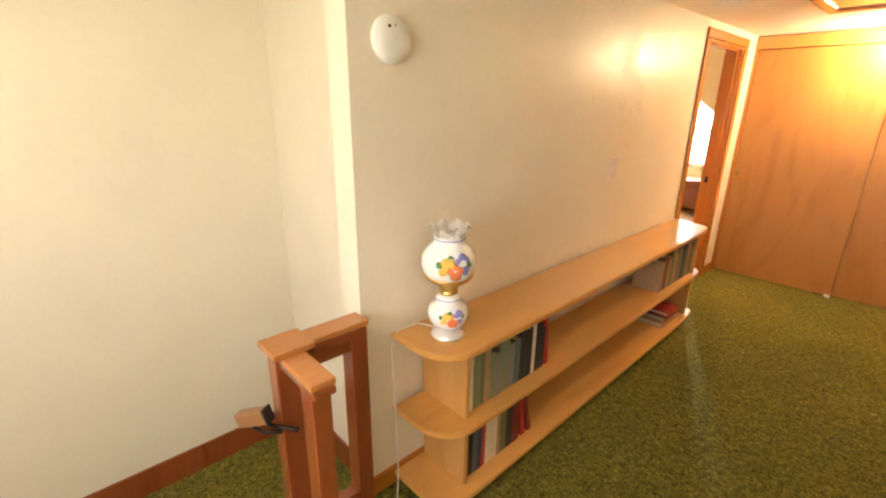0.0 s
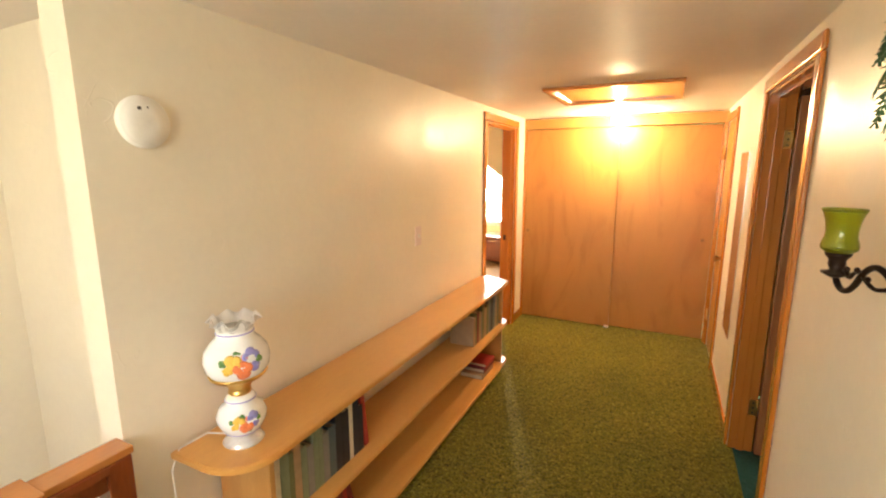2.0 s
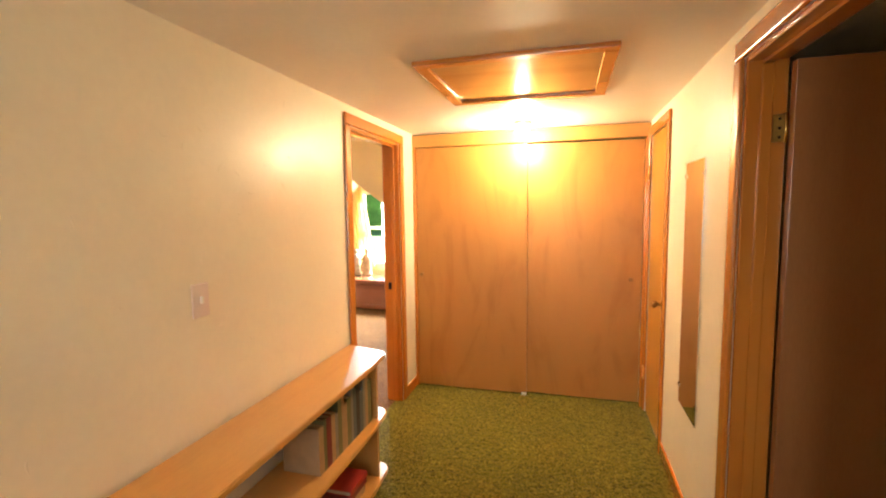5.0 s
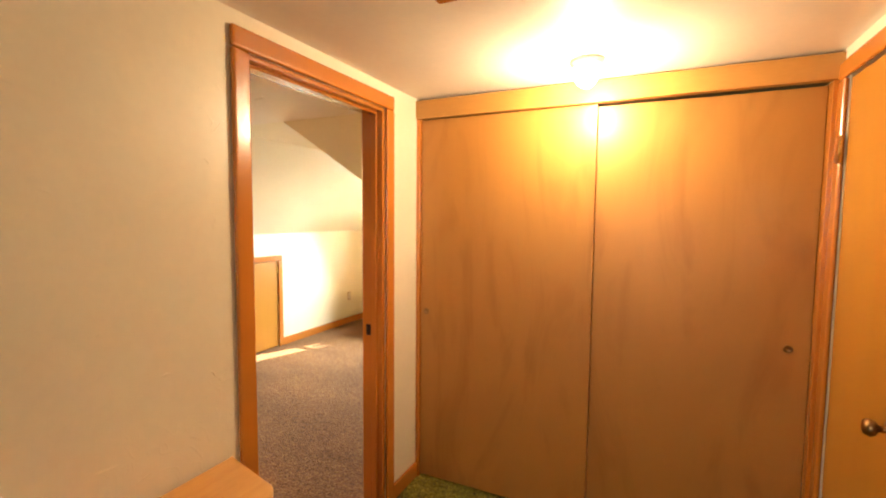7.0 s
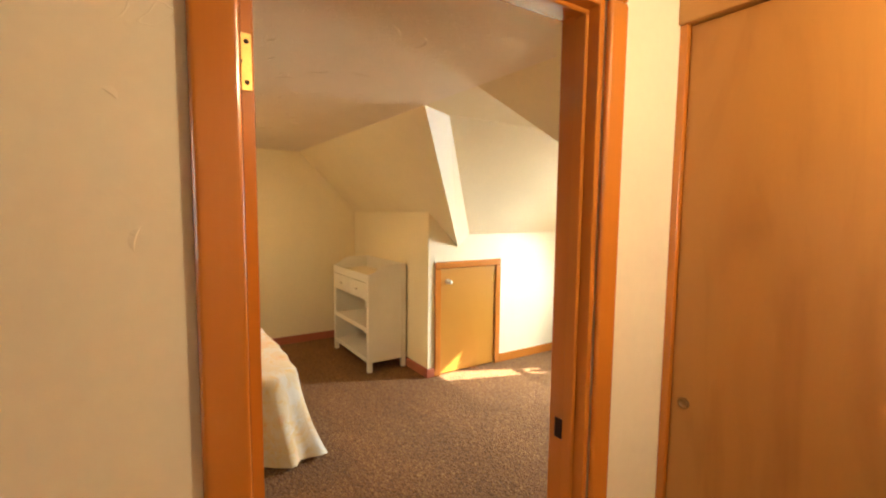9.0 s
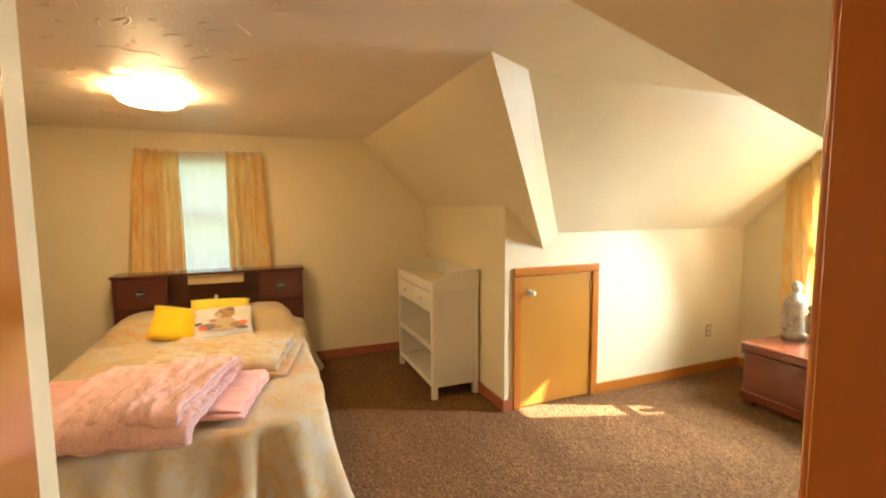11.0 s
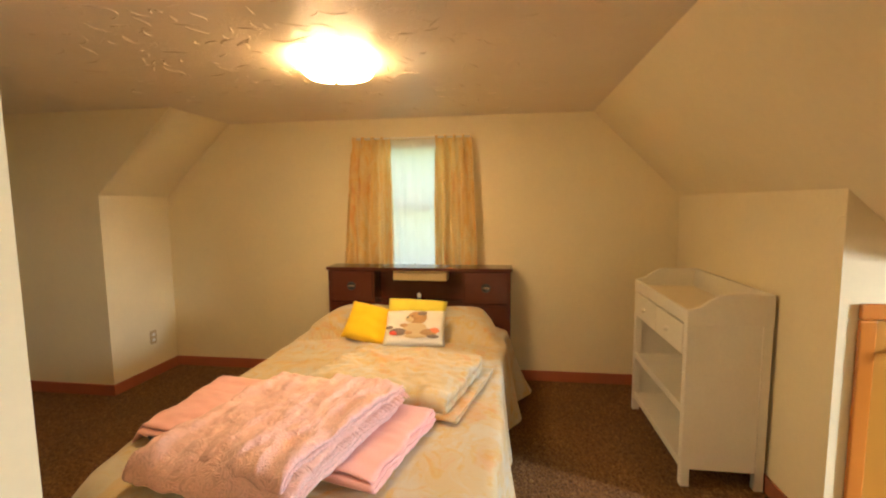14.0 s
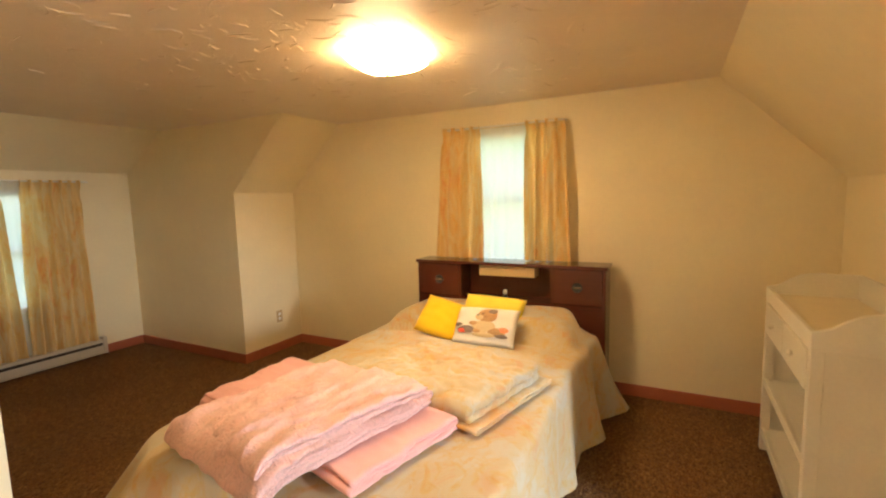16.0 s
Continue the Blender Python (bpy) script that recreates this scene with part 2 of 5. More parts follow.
M_CLEAR = glass("clear_glass")
M_PRESSED = plain("pressed_glass", (0.74, 0.74, 0.72), 0.06, 0.10, 40, 120, 0.3, 0.35, 0.002, 0.9)
M_GREEN_GLASS = glass("lime_green_glass", (0.56, 0.62, 0.04), 0.12)
M_GREEN_GLASS.node_tree.nodes["Principled BSDF"].inputs["Transmission Weight"].default_value = 0.8
M_PANE = glass("window_pane", (1, 1, 1), 0.0, 1.02)
M_PINK = plain("pink_blanket", (0.84, 0.46, 0.44), 0.9, 0.08, 9, 200, 0.4, 0, 0.002, 0.1, 0.3)
M_PINKLACE = chenille("pink_chenille", (0.86, 0.55, 0.52))
M_YELLOW = plain("mustard_yellow_cloth", (0.80, 0.50, 0.015), 0.85, 0.08, 8, 220, 0.4, 0, 0.002, 0.1, 0.2)
M_LEMON = plain("lemon_yellow_cloth", (0.80, 0.68, 0.08), 0.85, 0.08, 8, 220, 0.4, 0, 0.002, 0.1, 0.2)
M_CUSHION = plain("white_cushion_cloth", (0.78, 0.74, 0.66), 0.85, 0.05, 8, 220, 0.3, 0, 0.002, 0.1)
M_SHEET = plain("white_sheet", (0.80, 0.79, 0.80), 0.85, 0.03, 8, 160, 0.3, 0, 0.002, 0.1)
M_SPREAD = floral("yellow_floral_bedspread", (0.55, 0.50, 0.395), (0.57, 0.41, 0.18), (0.60, 0.28, 0.065), 4.2)
M_CURTAIN = floral("orange_floral_curtain", (0.86, 0.70, 0.37), (0.86, 0.58, 0.20), (0.84, 0.36, 0.10), 6.0, 0.35, 0.85, (1, 1, 0.34))
M_SHEER = plain("white_sheer", (0.85, 0.86, 0.84), 0.8, 0.03, 8, 200, 0.2, 0, 0.001, 0.1)
M_FERN = plain("fern_green", (0.05, 0.115, 0.042), 0.6, 0.3, 14, 80, 0.2)
M_GLOBE = glow("lit_glass_shade", (1.0, 0.685, 0.345), 7.5)
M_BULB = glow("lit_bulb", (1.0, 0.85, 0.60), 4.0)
M_MIRROR = plain("mirror_silver", (0.86, 0.86, 0.84), 0.03, 0.0, 5, 50, 0.0, 1.0)
M_RED = plain("red_paint", (0.65, 0.08, 0.04), 0.4, 0.15)
M_ORANGEF = plain("orange_paint", (0.80, 0.22, 0.08), 0.4, 0.15)
M_YELLOWF = plain("yellow_paint", (0.80, 0.52, 0.08), 0.4, 0.15)
M_BLUEF = plain("violet_blue_paint", (0.28, 0.26, 0.58), 0.4, 0.15)
M_LEAFF = plain("leaf_green_paint", (0.12, 0.25, 0.06), 0.4, 0.2)
M_TAN = plain("tan_print", (0.42, 0.24, 0.10), 0.8, 0.25, 30)
M_GREYPRINT = plain("grey_brown_print", (0.20, 0.15, 0.12), 0.8, 0.3, 30)
M_PAPER = plain("book_pages", (0.52, 0.42, 0.27), 0.8, 0.08, 20, 400, 0.4)
M_CARD = plain("cream_card", (0.56, 0.42, 0.23), 0.6, 0.06)
M_STONEWARE = plain("painted_plaster_figure", (0.40, 0.30, 0.20), 0.35, 0.4, 14, 60, 0.2)
M_GRASS = plain("lawn", (0.05, 0.10, 0.025), 0.9, 0.3, 0.4, 12, 0.5, 0, 0.05, 0.1)
M_SHELL = plain("dark_board", (0.10, 0.085, 0.07), 0.8, 0.2)

sheer_nt = M_SHEER.node_tree
sh_tr = sheer_nt.nodes.new("ShaderNodeBsdfTranslucent")
sh_tr.inputs["Color"].default_value = (0.95, 0.96, 0.92, 1)
sh_tp = sheer_nt.nodes.new("ShaderNodeBsdfTransparent")
sh_m1 = sheer_nt.nodes.new("ShaderNodeMixShader")
sh_m2 = sheer_nt.nodes.new("ShaderNodeMixShader")
sh_m1.inputs[0].default_value, sh_m2.inputs[0].default_value = 0.6, 0.06
sheer_nt.links.new(sheer_nt.nodes["Principled BSDF"].outputs[0], sh_m1.inputs[1])
sheer_nt.links.new(sh_tr.outputs[0], sh_m1.inputs[2])
sheer_nt.links.new(sh_m1.outputs[0], sh_m2.inputs[1])
sheer_nt.links.new(sh_tp.outputs[0], sh_m2.inputs[2])
sheer_nt.links.new(sh_m2.outputs[0], sheer_nt.nodes["Material Output"].inputs["Surface"])


# ---- mesh helpers ----
def box(bm, x0, y0, z0, x1, y1, z1):
    v = [bm.verts.new((x, y, z)) for z in (z0, z1) for y in (y0, y1) for x in (x0, x1)]
    for f in ((0, 2, 3, 1), (4, 5, 7, 6), (0, 1, 5, 4), (2, 6, 7, 3), (0, 4, 6, 2), (1, 3, 7, 5)):
        bm.faces.new([v[i] for i in f])
    return bm


def boxes(*many):
    bm = bmesh.new()
    for b in many:
        box(bm, *b)
    return bm


def soft(bm, width=0.004, segments=2):
    bmesh.ops.bevel(bm, geom=bm.edges[:], offset=width, segments=segments, profile=0.6, affect="EDGES")
    return bm


def sbox(x0, y0, z0, x1, y1, z1, width=0.004, segments=2):
    return soft(boxes((x0, y0, z0, x1, y1, z1)), width, segments)


def prism(pts, shift, bm=None):
    """A flat outline, thickened by a shift."""
    bm = bm or bmesh.new()
    a = [bm.verts.new(p) for p in pts]
    b = [bm.verts.new(Vector(p) + Vector(shift)) for p in pts]
    bm.faces.new(a)
    bm.faces.new(b[::-1])
    k = len(a)
    for i in range(k):
        bm.faces.new((a[i], b[i], b[(i + 1) % k], a[(i + 1) % k]))
    bmesh.ops.recalc_face_normals(bm, faces=bm.faces[:])
    return bm


def lathe(profile, turns=32, centre=(0, 0, 0), bm=None, wave=0.0, lobes=0):
    """Turns (radius, height) pairs about an upright axis; wave ruffles the last rows."""
    bm = bm or bmesh.new()
    rows = []
    for k, (r, z) in enumerate(profile):
        row = []
        for i in range(turns):
            a = 2 * math.pi * i / turns
            w = wave * max(0.0, (k - len(profile) + 4) / 3) if lobes else 0.0
            rr = r * (1 + w * math.sin(lobes * a))
            row.append(bm.verts.new((centre[0] + rr * math.cos(a), centre[1] + rr * math.sin(a), centre[2] + z + w * 0.06 * math.cos(lobes * a))))
        rows.append(row)
    for p, q in zip(rows, rows[1:]):
        for i in range(turns):
            j = (i + 1) % turns
            bm.faces.new((p[i], p[j], q[j], q[i]))
    for row, flip in ((rows[0], True), (rows[-1], False)):
        if not lobes or flip:
            bm.faces.new(row[::-1] if flip else row)
    return bm


def tube(points, radius, sides=8, bm=None):
    bm = bm or bmesh.new()
    pts = [Vector(p) for p in points]
    rows = []
    for i, p in enumerate(pts):
        d = (pts[min(i + 1, len(pts) - 1)] - pts[max(i - 1, 0)]).normalized()
        u = d.cross(Vector((0.31, 0.17, 0.93))).normalized()
        w = d.cross(u)
        r = radius[i] if isinstance(radius, (list, tuple)) else radius
        rows.append([bm.verts.new(p + r * (math.cos(2 * math.pi * k / sides) * u + math.sin(2 * math.pi * k / sides) * w)) for k in range(sides)])
    for a, b in zip(rows, rows[1:]):
        for k in range(sides):
            j = (k + 1) % sides
            bm.faces.new((a[k], a[j], b[j], b[k]))
    bm.faces.new(rows[0][::-1])
    bm.faces.new(rows[-1])
    return bm


def ball(c, r, bm=None, seg=16):
    bm = bm or bmesh.new()
    made = bmesh.ops.create_uvsphere(bm, u_segments=seg, v_segments=seg // 2, radius=1.0)
    for v in made["verts"]:
        v.co = Vector((v.co.x * r[0] + c[0], v.co.y * r[1] + c[1], v.co.z * r[2] + c[2]))
    return bm


def link(name, bm, material, smooth=None):
    bmesh.ops.recalc_face_normals(bm, faces=bm.faces[:])
    me = bpy.data.meshes.new(name)
    bm.to_mesh(me)
    bm.free()
    me.materials.append(material)
    if smooth:
        me.shade_smooth()
    return new(name, me)


def part(name, bm, material, parent, label="", smooth=False):
    ob = link(name, bm, material, smooth)
    ob.parent = parent
    if parent.type == "EMPTY" or parent.parent:
        ob.matrix_parent_inverse = parent.matrix_world.inverted() if not parent.parent else Matrix()
    return tagged(ob, label) if label else ob


def structure(name, bm, material, label="", smooth=False):
    return tagged(link(name, bm, material, smooth), label, "", "", "structure")


def thing(name, bm, material, label, category, group="", smooth=False):
    return tagged(link(name, bm, material, smooth), label, category, group)


def empty(name, label, category, group=""):
    return tagged(new(name), label, category, group)


def wall_x(x0, x1, y0, y1, z0, z1, holes):
    """A wall that runs along y, with openings (ya, yb, za, zb)."""
    bm = bmesh.new()
    y = y0
    for ya, yb, za, zb in sorted(holes):
        box(bm, x0, y, z0, x1, ya, z1)
        if za > z0:
            box(bm, x0, ya, z0, x1, yb, za)
        if zb < z1:
            box(bm, x0, ya, zb, x1, yb, z1)
        y = yb
    return box(bm, x0, y, z0, x1, y1, z1)


def wall_y(y0, y1, x0, x1, z0, z1, holes):
    """A wall that runs along x, with openings (xa, xb, za, zb)."""
    bm = bmesh.new()
    x = x0
    for xa, xb, za, zb in sorted(holes):
        box(bm, x, y0, z0, xa, y1, z1)
        if za > z0:
            box(bm, xa, y0, z0, xb, y1, za)
        if zb < z1:
            box(bm, xa, y0, zb, xb, y1, z1)
        x = xb
    return box(bm, x, y0, z0, x1, y1, z1)


def strokes(bm, count, spot, seed, lo=0.03, hi=0.14, high=0.004):
    """Short curved ridges that the trowel left in wet plaster; spot gives a place, two directions and the outward normal."""
    rnd = random.Random(seed)
    for _ in range(count):
        p, u, v, nrm = spot(rnd)
        ln, bend, a0 = rnd.uniform(lo, hi), rnd.uniform(-2.2, 2.2), rnd.uniform(0, 6.28)
        w = rnd.uniform(0.002, 0.005)
        left, top, right = [], [], []
        q, a, n = Vector(p), a0, 9
        for k in range(n):
            d = math.cos(a) * u + math.sin(a) * v
            s = -math.sin(a) * u + math.cos(a) * v
            t = math.sin(math.pi * (k + 0.15) / (n - 0.7))
            left.append(bm.verts.new(q - s * w * t * 2.2 - nrm * 0.0008))
            top.append(bm.verts.new(q + s * w * 0.6 * t + nrm * high * t * rnd.uniform(0.6, 1.0)))
            right.append(bm.verts.new(q + s * w * t - nrm * 0.0008))
            q = q + d * ln / n
            a += bend / n
        for k in range(n - 1):
            bm.faces.new((left[k], left[k + 1], top[k + 1], top[k]))
            bm.faces.new((top[k], top[k + 1], right[k + 1], right[k]))
    return bm


# ---- plan ----
XL, XLB = -1.35, -1.47          # hall face and bedroom face of the wall between
XR = 0.475                      # hall's east wall
YC = 6.635                       # closet front
H = 2.14                        # ceiling
YE = 2.54                       # end of the hall's west wall, at the stairs
D0, D1, DT = 5.49, 6.302, 2.022    # bedroom door opening
R0, R1 = 3.927, 4.820           # open door in the east wall
XW = -5.70                      # headboard wall
YK, ZK = 7.425, 1.494            # knee wall by the changing table
XK, ZW = -4.00, 1.29            # wall with the little door
YG = 9.90                       # gable wall with the window
YS = 1.57                       # south wall with the window
XA = -5.017                     # cheek of the south alcove
YA = 3.15                       # south knee wall

structure("floor_hall", boxes((-1.38, 0.0, -0.12, 0.70, 2.54, 0.0), (-1.41, 2.54, -0.12, 0.70, 6.75, 0.0)), M_HALL_CARPET, "olive green shag carpet")
structure("floor_bedroom", boxes((-5.75, 1.50, -0.12, -2.70, 9.95, 0.0), (-2.70, 5.2, -0.12, -1.41, 9.95, 0.0)), M_BED_CARPET, "brown and beige looped carpet")
structure("floor_side_room", boxes((0.70, 3.2, -0.12, 2.4, 5.6, -0.004), (0.50, R0, -0.11, 0.70, R1, 0.003)), M_TEAL, "dark teal carpet")
def hall_spot(rnd):
    return Vector((XL, rnd.uniform(2.8, 5.40), rnd.uniform(0.75, 2.0))), Vector((0, 1, 0)), Vector((0, 0, 1)), Vector((1, 0, 0))


structure("wall_hall_west", strokes(wall_x(XLB, XL, YE, 6.70, 0, H, [(D0 - 0.02, D1, 0, DT)]), 75, hall_spot, 6, 0.02, 0.07, 0.0022), M_WALL, "cream painted plaster wall")
structure("wall_bedroom_east", boxes((XLB, 6.70, 0, XL, YG, 2.3), (XLB, 4.9, H, XL, 6.70, 2.3)), M_WALL_BED)
structure("wall_hall_east", wall_x(XR, XR + 0.12, 0.0, 6.95, 0, H, [(R0, R1, 0, DT), (6.00, 6.56, 0, DT)]), M_WALL)
structure("wall_hall_south", wall_y(-0.02, 0.10, -2.55, XR + 0.12, -2.0, H, [(-0.95, 0.05, 0.9, 2.0)]), M_WALL)
structure("wall_closet", boxes((XL, 7.25, 0, XR + 0.12, 7.35, H), (XL, YC + 0.02, 2.10, XR, 7.25, H)), M_WALL_BED)
structure("wall_stair_north", boxes((-2.55, 2.75, -2.0, -1.47, 2.87, H)), M_WALL)
structure("wall_stair_west", boxes((-2.55, 0.1, -2.0, -2.43, 2.75, H)), M_WALL)
structure("wall_stair_below", boxes((-1.40, 0.1, -2.0, -1.385, 2.75, -0.12)), M_WALL)
structure("ceiling_hall", boxes((-2.55, 0.0, H, XR + 0.12, 2.87, H + 0.1), (XLB, 2.87, H, XR + 0.12, 7.35, H + 0.1)), M_CEIL_HALL, "pale satin painted ceiling")
structure("wall_side_room", boxes((2.4, 3.1, 0, 2.5, 5.7, H), (0.602, 3.1, 0, 2.4, 3.2, H), (0.602, 5.6, 0, 2.4, 5.7, H)), M_WALL_BED)
structure("ceiling_side_room", boxes((0.602, 3.1, H, 2.5, 5.7, H + 0.1)), M_CEIL_HALL)

K0, K1, KT = 7.555, 8.190, 0.985  # little door
YN = 6.78                       # where the north slope leaves the flat ceiling
structure("wall_bedroom_west", wall_x(XW - 0.14, XW, 1.4, 7.6, 0, 2.3, [(5.07, 5.75, 0.90, 1.93)]), M_WALL_BED, "cream painted plaster wall")
structure("wall_knee_north", boxes((XW, YK, 0, XK, YK + 0.1, ZK)), M_WALL_BED)
structure("wall_small_door", prism([(XK, YK + 0.10, 0), (XK, K0, 0), (XK, K0, KT), (XK, K1, KT), (XK, K1, 0), (XK, YG, 0), (XK, YG, ZW), (XK, 7.87, ZW), (XK, 7.745, 1.172), (XK, YK + 0.10, 1.395)], (-0.1, 0, 0)), M_WALL_BED)
structure("wall_gable", wall_y(YG, YG + 0.14, XK - 0.1, XL, 0, 2.3, [(-3.42, -2.30, 0.62, 1.82)]), M_WALL_BED)
structure("wall_bedroom_south", wall_y(YS - 0.14, YS, -5.2, -2.55, 0, 2.3, [(-4.30, -3.50, 0.55, 1.60)]), M_WALL_BED)
structure("wall_alcove_cheek", prism([(XA, YA, 0), (XA, YS, 0), (XA, YS, 2.2), (XA, 3.78, 2.2), (XA, 3.78, 2.14), (XA, YA, 1.53)], (-0.06, 0, 0)), M_WALL_BED)
structure("wall_knee_south", boxes((XW, YA - 0.1, 0, XA - 0.06, YA, 1.53)), M_WALL_BED)
structure("wall_entry", boxes((-2.727, 5.195, 0, XLB, 5.295, H), (-2.727, YS, 0, -2.627, 5.195, H)), M_WALL_BED)
def ceiling_spot(rnd):
    while True:
        x, y = rnd.gauss(-4.0, 0.9), rnd.gauss(5.1, 0.75)
        if XW + 0.1 < x < -1.7 and 2.4 < y < YN - 0.1 and (y > 3.9 or x > XA + 0.1) and math.hypot(x + 4.235, y - 5.305) > 0.22:
            return Vector((x, y, H)), Vector((1, 0, 0)), Vector((0, 1, 0)), Vector((0, 0, -1))


structure("ceiling_bedroom", strokes(boxes((XW, 3.78, H, XLB, YN, H + 0.1), (XA - 0.06, 2.20, H, -2.62, 3.78, H + 0.1)), 330, ceiling_spot, 4, 0.04, 0.16), M_CEIL, "swirled plaster ceiling")
structure("ceiling_slope_north", prism([(XW, YN, H), (-2.995, YN, H), (XK, 7.745, 1.175), (XK, YK, ZK), (XW, YK, ZK)], (0, 0.05, 0.06)), M_WALL_BED)
structure("ceiling_valley_strip", prism([(-2.995, YN, H), (-3.15, 7.06, H), (-3.21, 7.12, 2.08), (XK, 7.87, ZW), (XK, 7.745, 1.175)], (-0.04, 0.04, 0.06)), M_WALL_BED)
structure("ceiling_wing_west", prism([(-3.15, 7.06, H), (-3.15, YG, H), (XK, YG, ZW), (XK, 7.87, ZW), (-3.21, 7.12, 2.08)], (-0.05, 0, 0.06)), M_WALL_BED)
structure("ceiling_wing_flat", prism([(-2.995, YN, H), (-2.48, YN, H), (-2.48, YG, H), (-3.15, YG, H), (-3.15, 7.06, H)], (0, 0, 0.08)), M_WALL_BED)
structure("ceiling_wing_east", prism([(-2.48, YN, H), (-1.47, 7.79, 1.13), (-1.47, YG, 1.13), (-2.48, YG, H)], (0.05, 0, 0.06)), M_WALL_BED)
structure("ceiling_slope_east", prism([(-2.48, YN, H), (-1.47, YN, H), (-1.47, 7.79, 1.13)], (0, 0.05, 0.06)), M_WALL_BED)
structure("ceiling_slope_alcove", prism([(XW, 3.78, H), (XA - 0.02, 3.78, H), (XA - 0.02, YA, 1.53), (XW, YA, 1.53)], (0, -0.05, 0.06)), M_WALL_BED)
structure("ceiling_slope_south", prism([(XA, 2.20, H), (-2.62, 2.20, H), (-2.62, YS, 1.77), (XA, YS, 1.77)], (0, -0.05, 0.06)), M_WALL_BED)
# unseen outer shell, added to keep daylight from leaking in past the slopes
structure("roof_light_block", boxes((-6.0, -0.1, 2.30, 2.6, 10.1, 2.40)), M_SHELL)
structure("wall_light_block", boxes((-5.9, 8.2, 0, -4.1, 8.3, 2.3), (-5.84, 7.6, 0, -5.74, 8.2, 2.3), (-4.14, 8.3, 0, -4.1, 10.0, 2.3), (XW, 1.4, 0, -5.2, 1.5, 2.3), (XL, 7.35, 0, 0.6, 7.4, 2.3)), M_SHELL)
structure("backdrop", boxes((-62, -80, -3.0, -60, 90, 14), (-62, 90, -3.0, 60, 92, 9)), plain("far_foliage", (0.10, 0.17, 0.03), 0.9, 0.6, 0.35, 3, 0.5, 0, 0.3, 0.1), "green trees far beyond the windows")
structure("ground", boxes((-600, -600, -3.2, 600, 600, -3.0)), M_GRASS, "lawn far below the windows")


# ---- trim, doors and windows ----
M_FROST = plain("frosted_glass", (0.90, 0.90, 0.88), 0.30, 0.03, 20, 90, 0.1)
M_FROST.node_tree.nodes["Principled BSDF"].inputs["Transmission Weight"].default_value = 0.45


def place_box(b, m):
    bm = boxes(b)
    bm.transform(m)
    return bm


def casing(parent, axis, face, out, a0, a1, top, w=0.068, t=0.018):
    """Door casing on one face of a wall: two uprights and a head, with a rounded outer edge."""
    def bar(name, lo, hi, z0, z1, material):
        lo_f, hi_f = sorted((face, face + out * t))
        b = (lo_f, lo, z0, hi_f, hi, z1) if axis == "x" else (lo, lo_f, z0, hi, hi_f, z1)
        part(name, sbox(*b, 0.011, 5), material, parent)
    bar("casing_upright", a0 - w, a0, 0, top, M_TRIM)
    bar("casing_upright", a1, a1 + w, 0, top, M_TRIM)
    bar("casing_head", a0 - w, a1 + w, top, top + w, M_TRIM_Y if axis == "x" else M_TRIM_X)


def hinge(parent, x, y, z, axis="y", s=1):
    leaf = boxes((x - 0.019, y - 0.003, z - 0.045, x + 0.019, y + 0.003, z + 0.045)) if axis == "x" else boxes((x - 0.003, y - 0.019, z - 0.045, x + 0.003, y + 0.019, z + 0.045))
    ob = part("hinge", soft(leaf, 0.0012, 1), M_BRASS, parent, "brass butt hinge")
    part("hinge_pin", lathe([(0.0055, -0.05), (0.0055, 0.05)], 10, (x + (0.02 * s if axis == "x" else 0.0), y + (0.0 if axis == "x" else 0.02 * s), z)), M_BRASS, ob, smooth=True)
    for k in (-0.03, 0.0, 0.03):
        c = (x, y - 0.0035, z + k) if axis == "x" else (x + 0.0035, y, z + k)
        part("screw", ball(c, (0.005, 0.0025, 0.005) if axis == "x" else (0.0025, 0.005, 0.005), seg=8), M_DARKMETAL, ob)


def knob(parent, base, direction, r=0.026, material=None, label="brass door knob"):
    d = Vector(direction)
    bm = lathe([(r * 1.25, 0), (r * 1.2, 0.006), (r * 0.45, 0.010), (r * 0.42, 0.028), (r * 0.9, 0.036), (r * 1.05, 0.048), (r * 0.85, 0.060), (r * 0.3, 0.064)], 24)
    bm.transform(Matrix.Translation(base) @ d.to_track_quat("Z", "Y").to_matrix().to_4x4())
    return part("door_knob", bm, material or M_BRASS, parent, label, True)


# bedroom doorway and its open door
door_1 = tagged(new("door_1"), "open orange varnished bedroom doorway with casing", "", "", "structure")
casing(door_1, "x", XL, 1, D0, D1, DT)
casing(door_1, "x", XLB, -1, D0, D1, DT)
part("jamb", sbox(XLB, D0 - 0.019, 0, XL, D0 - 0.001, DT, 0.002, 1), M_TRIM, door_1)
part("jamb", sbox(XLB, D1 - 0.018, 0, XL, D1 + 0.001, DT, 0.002, 1), M_TRIM, door_1)
part("head_jamb", sbox(XLB, D0, DT - 0.018, XL, D1 - 0.018, DT + 0.001, 0.002, 1), M_TRIM_Y, door_1)
part("door_stop", sbox(-1.415, D1 - 0.030, 0, -1.380, D1 - 0.018, DT - 0.03, 0.003, 1), M_TRIM, door_1)
part("head_stop", sbox(-1.415, D0 + 0.001, DT - 0.030, -1.380, D1 - 0.018, DT - 0.018, 0.003, 1), M_TRIM_Y, door_1)
part("strike_plate", sbox(-1.448, D1 - 0.0205, 0.90, -1.422, D1 - 0.017, 0.955, 0.001, 1), M_DARKMETAL, door_1, "dark strike plate")
LEAF = pose(-1.476, 5.533, 0, 0, 0, 7)
leaf = part("door_leaf", place_box((-0.80, -0.037, 0.012, 0.0, 0.0, 2.00), LEAF), M_TRIM, door_1, "orange veneer door swung open into the bedroom")
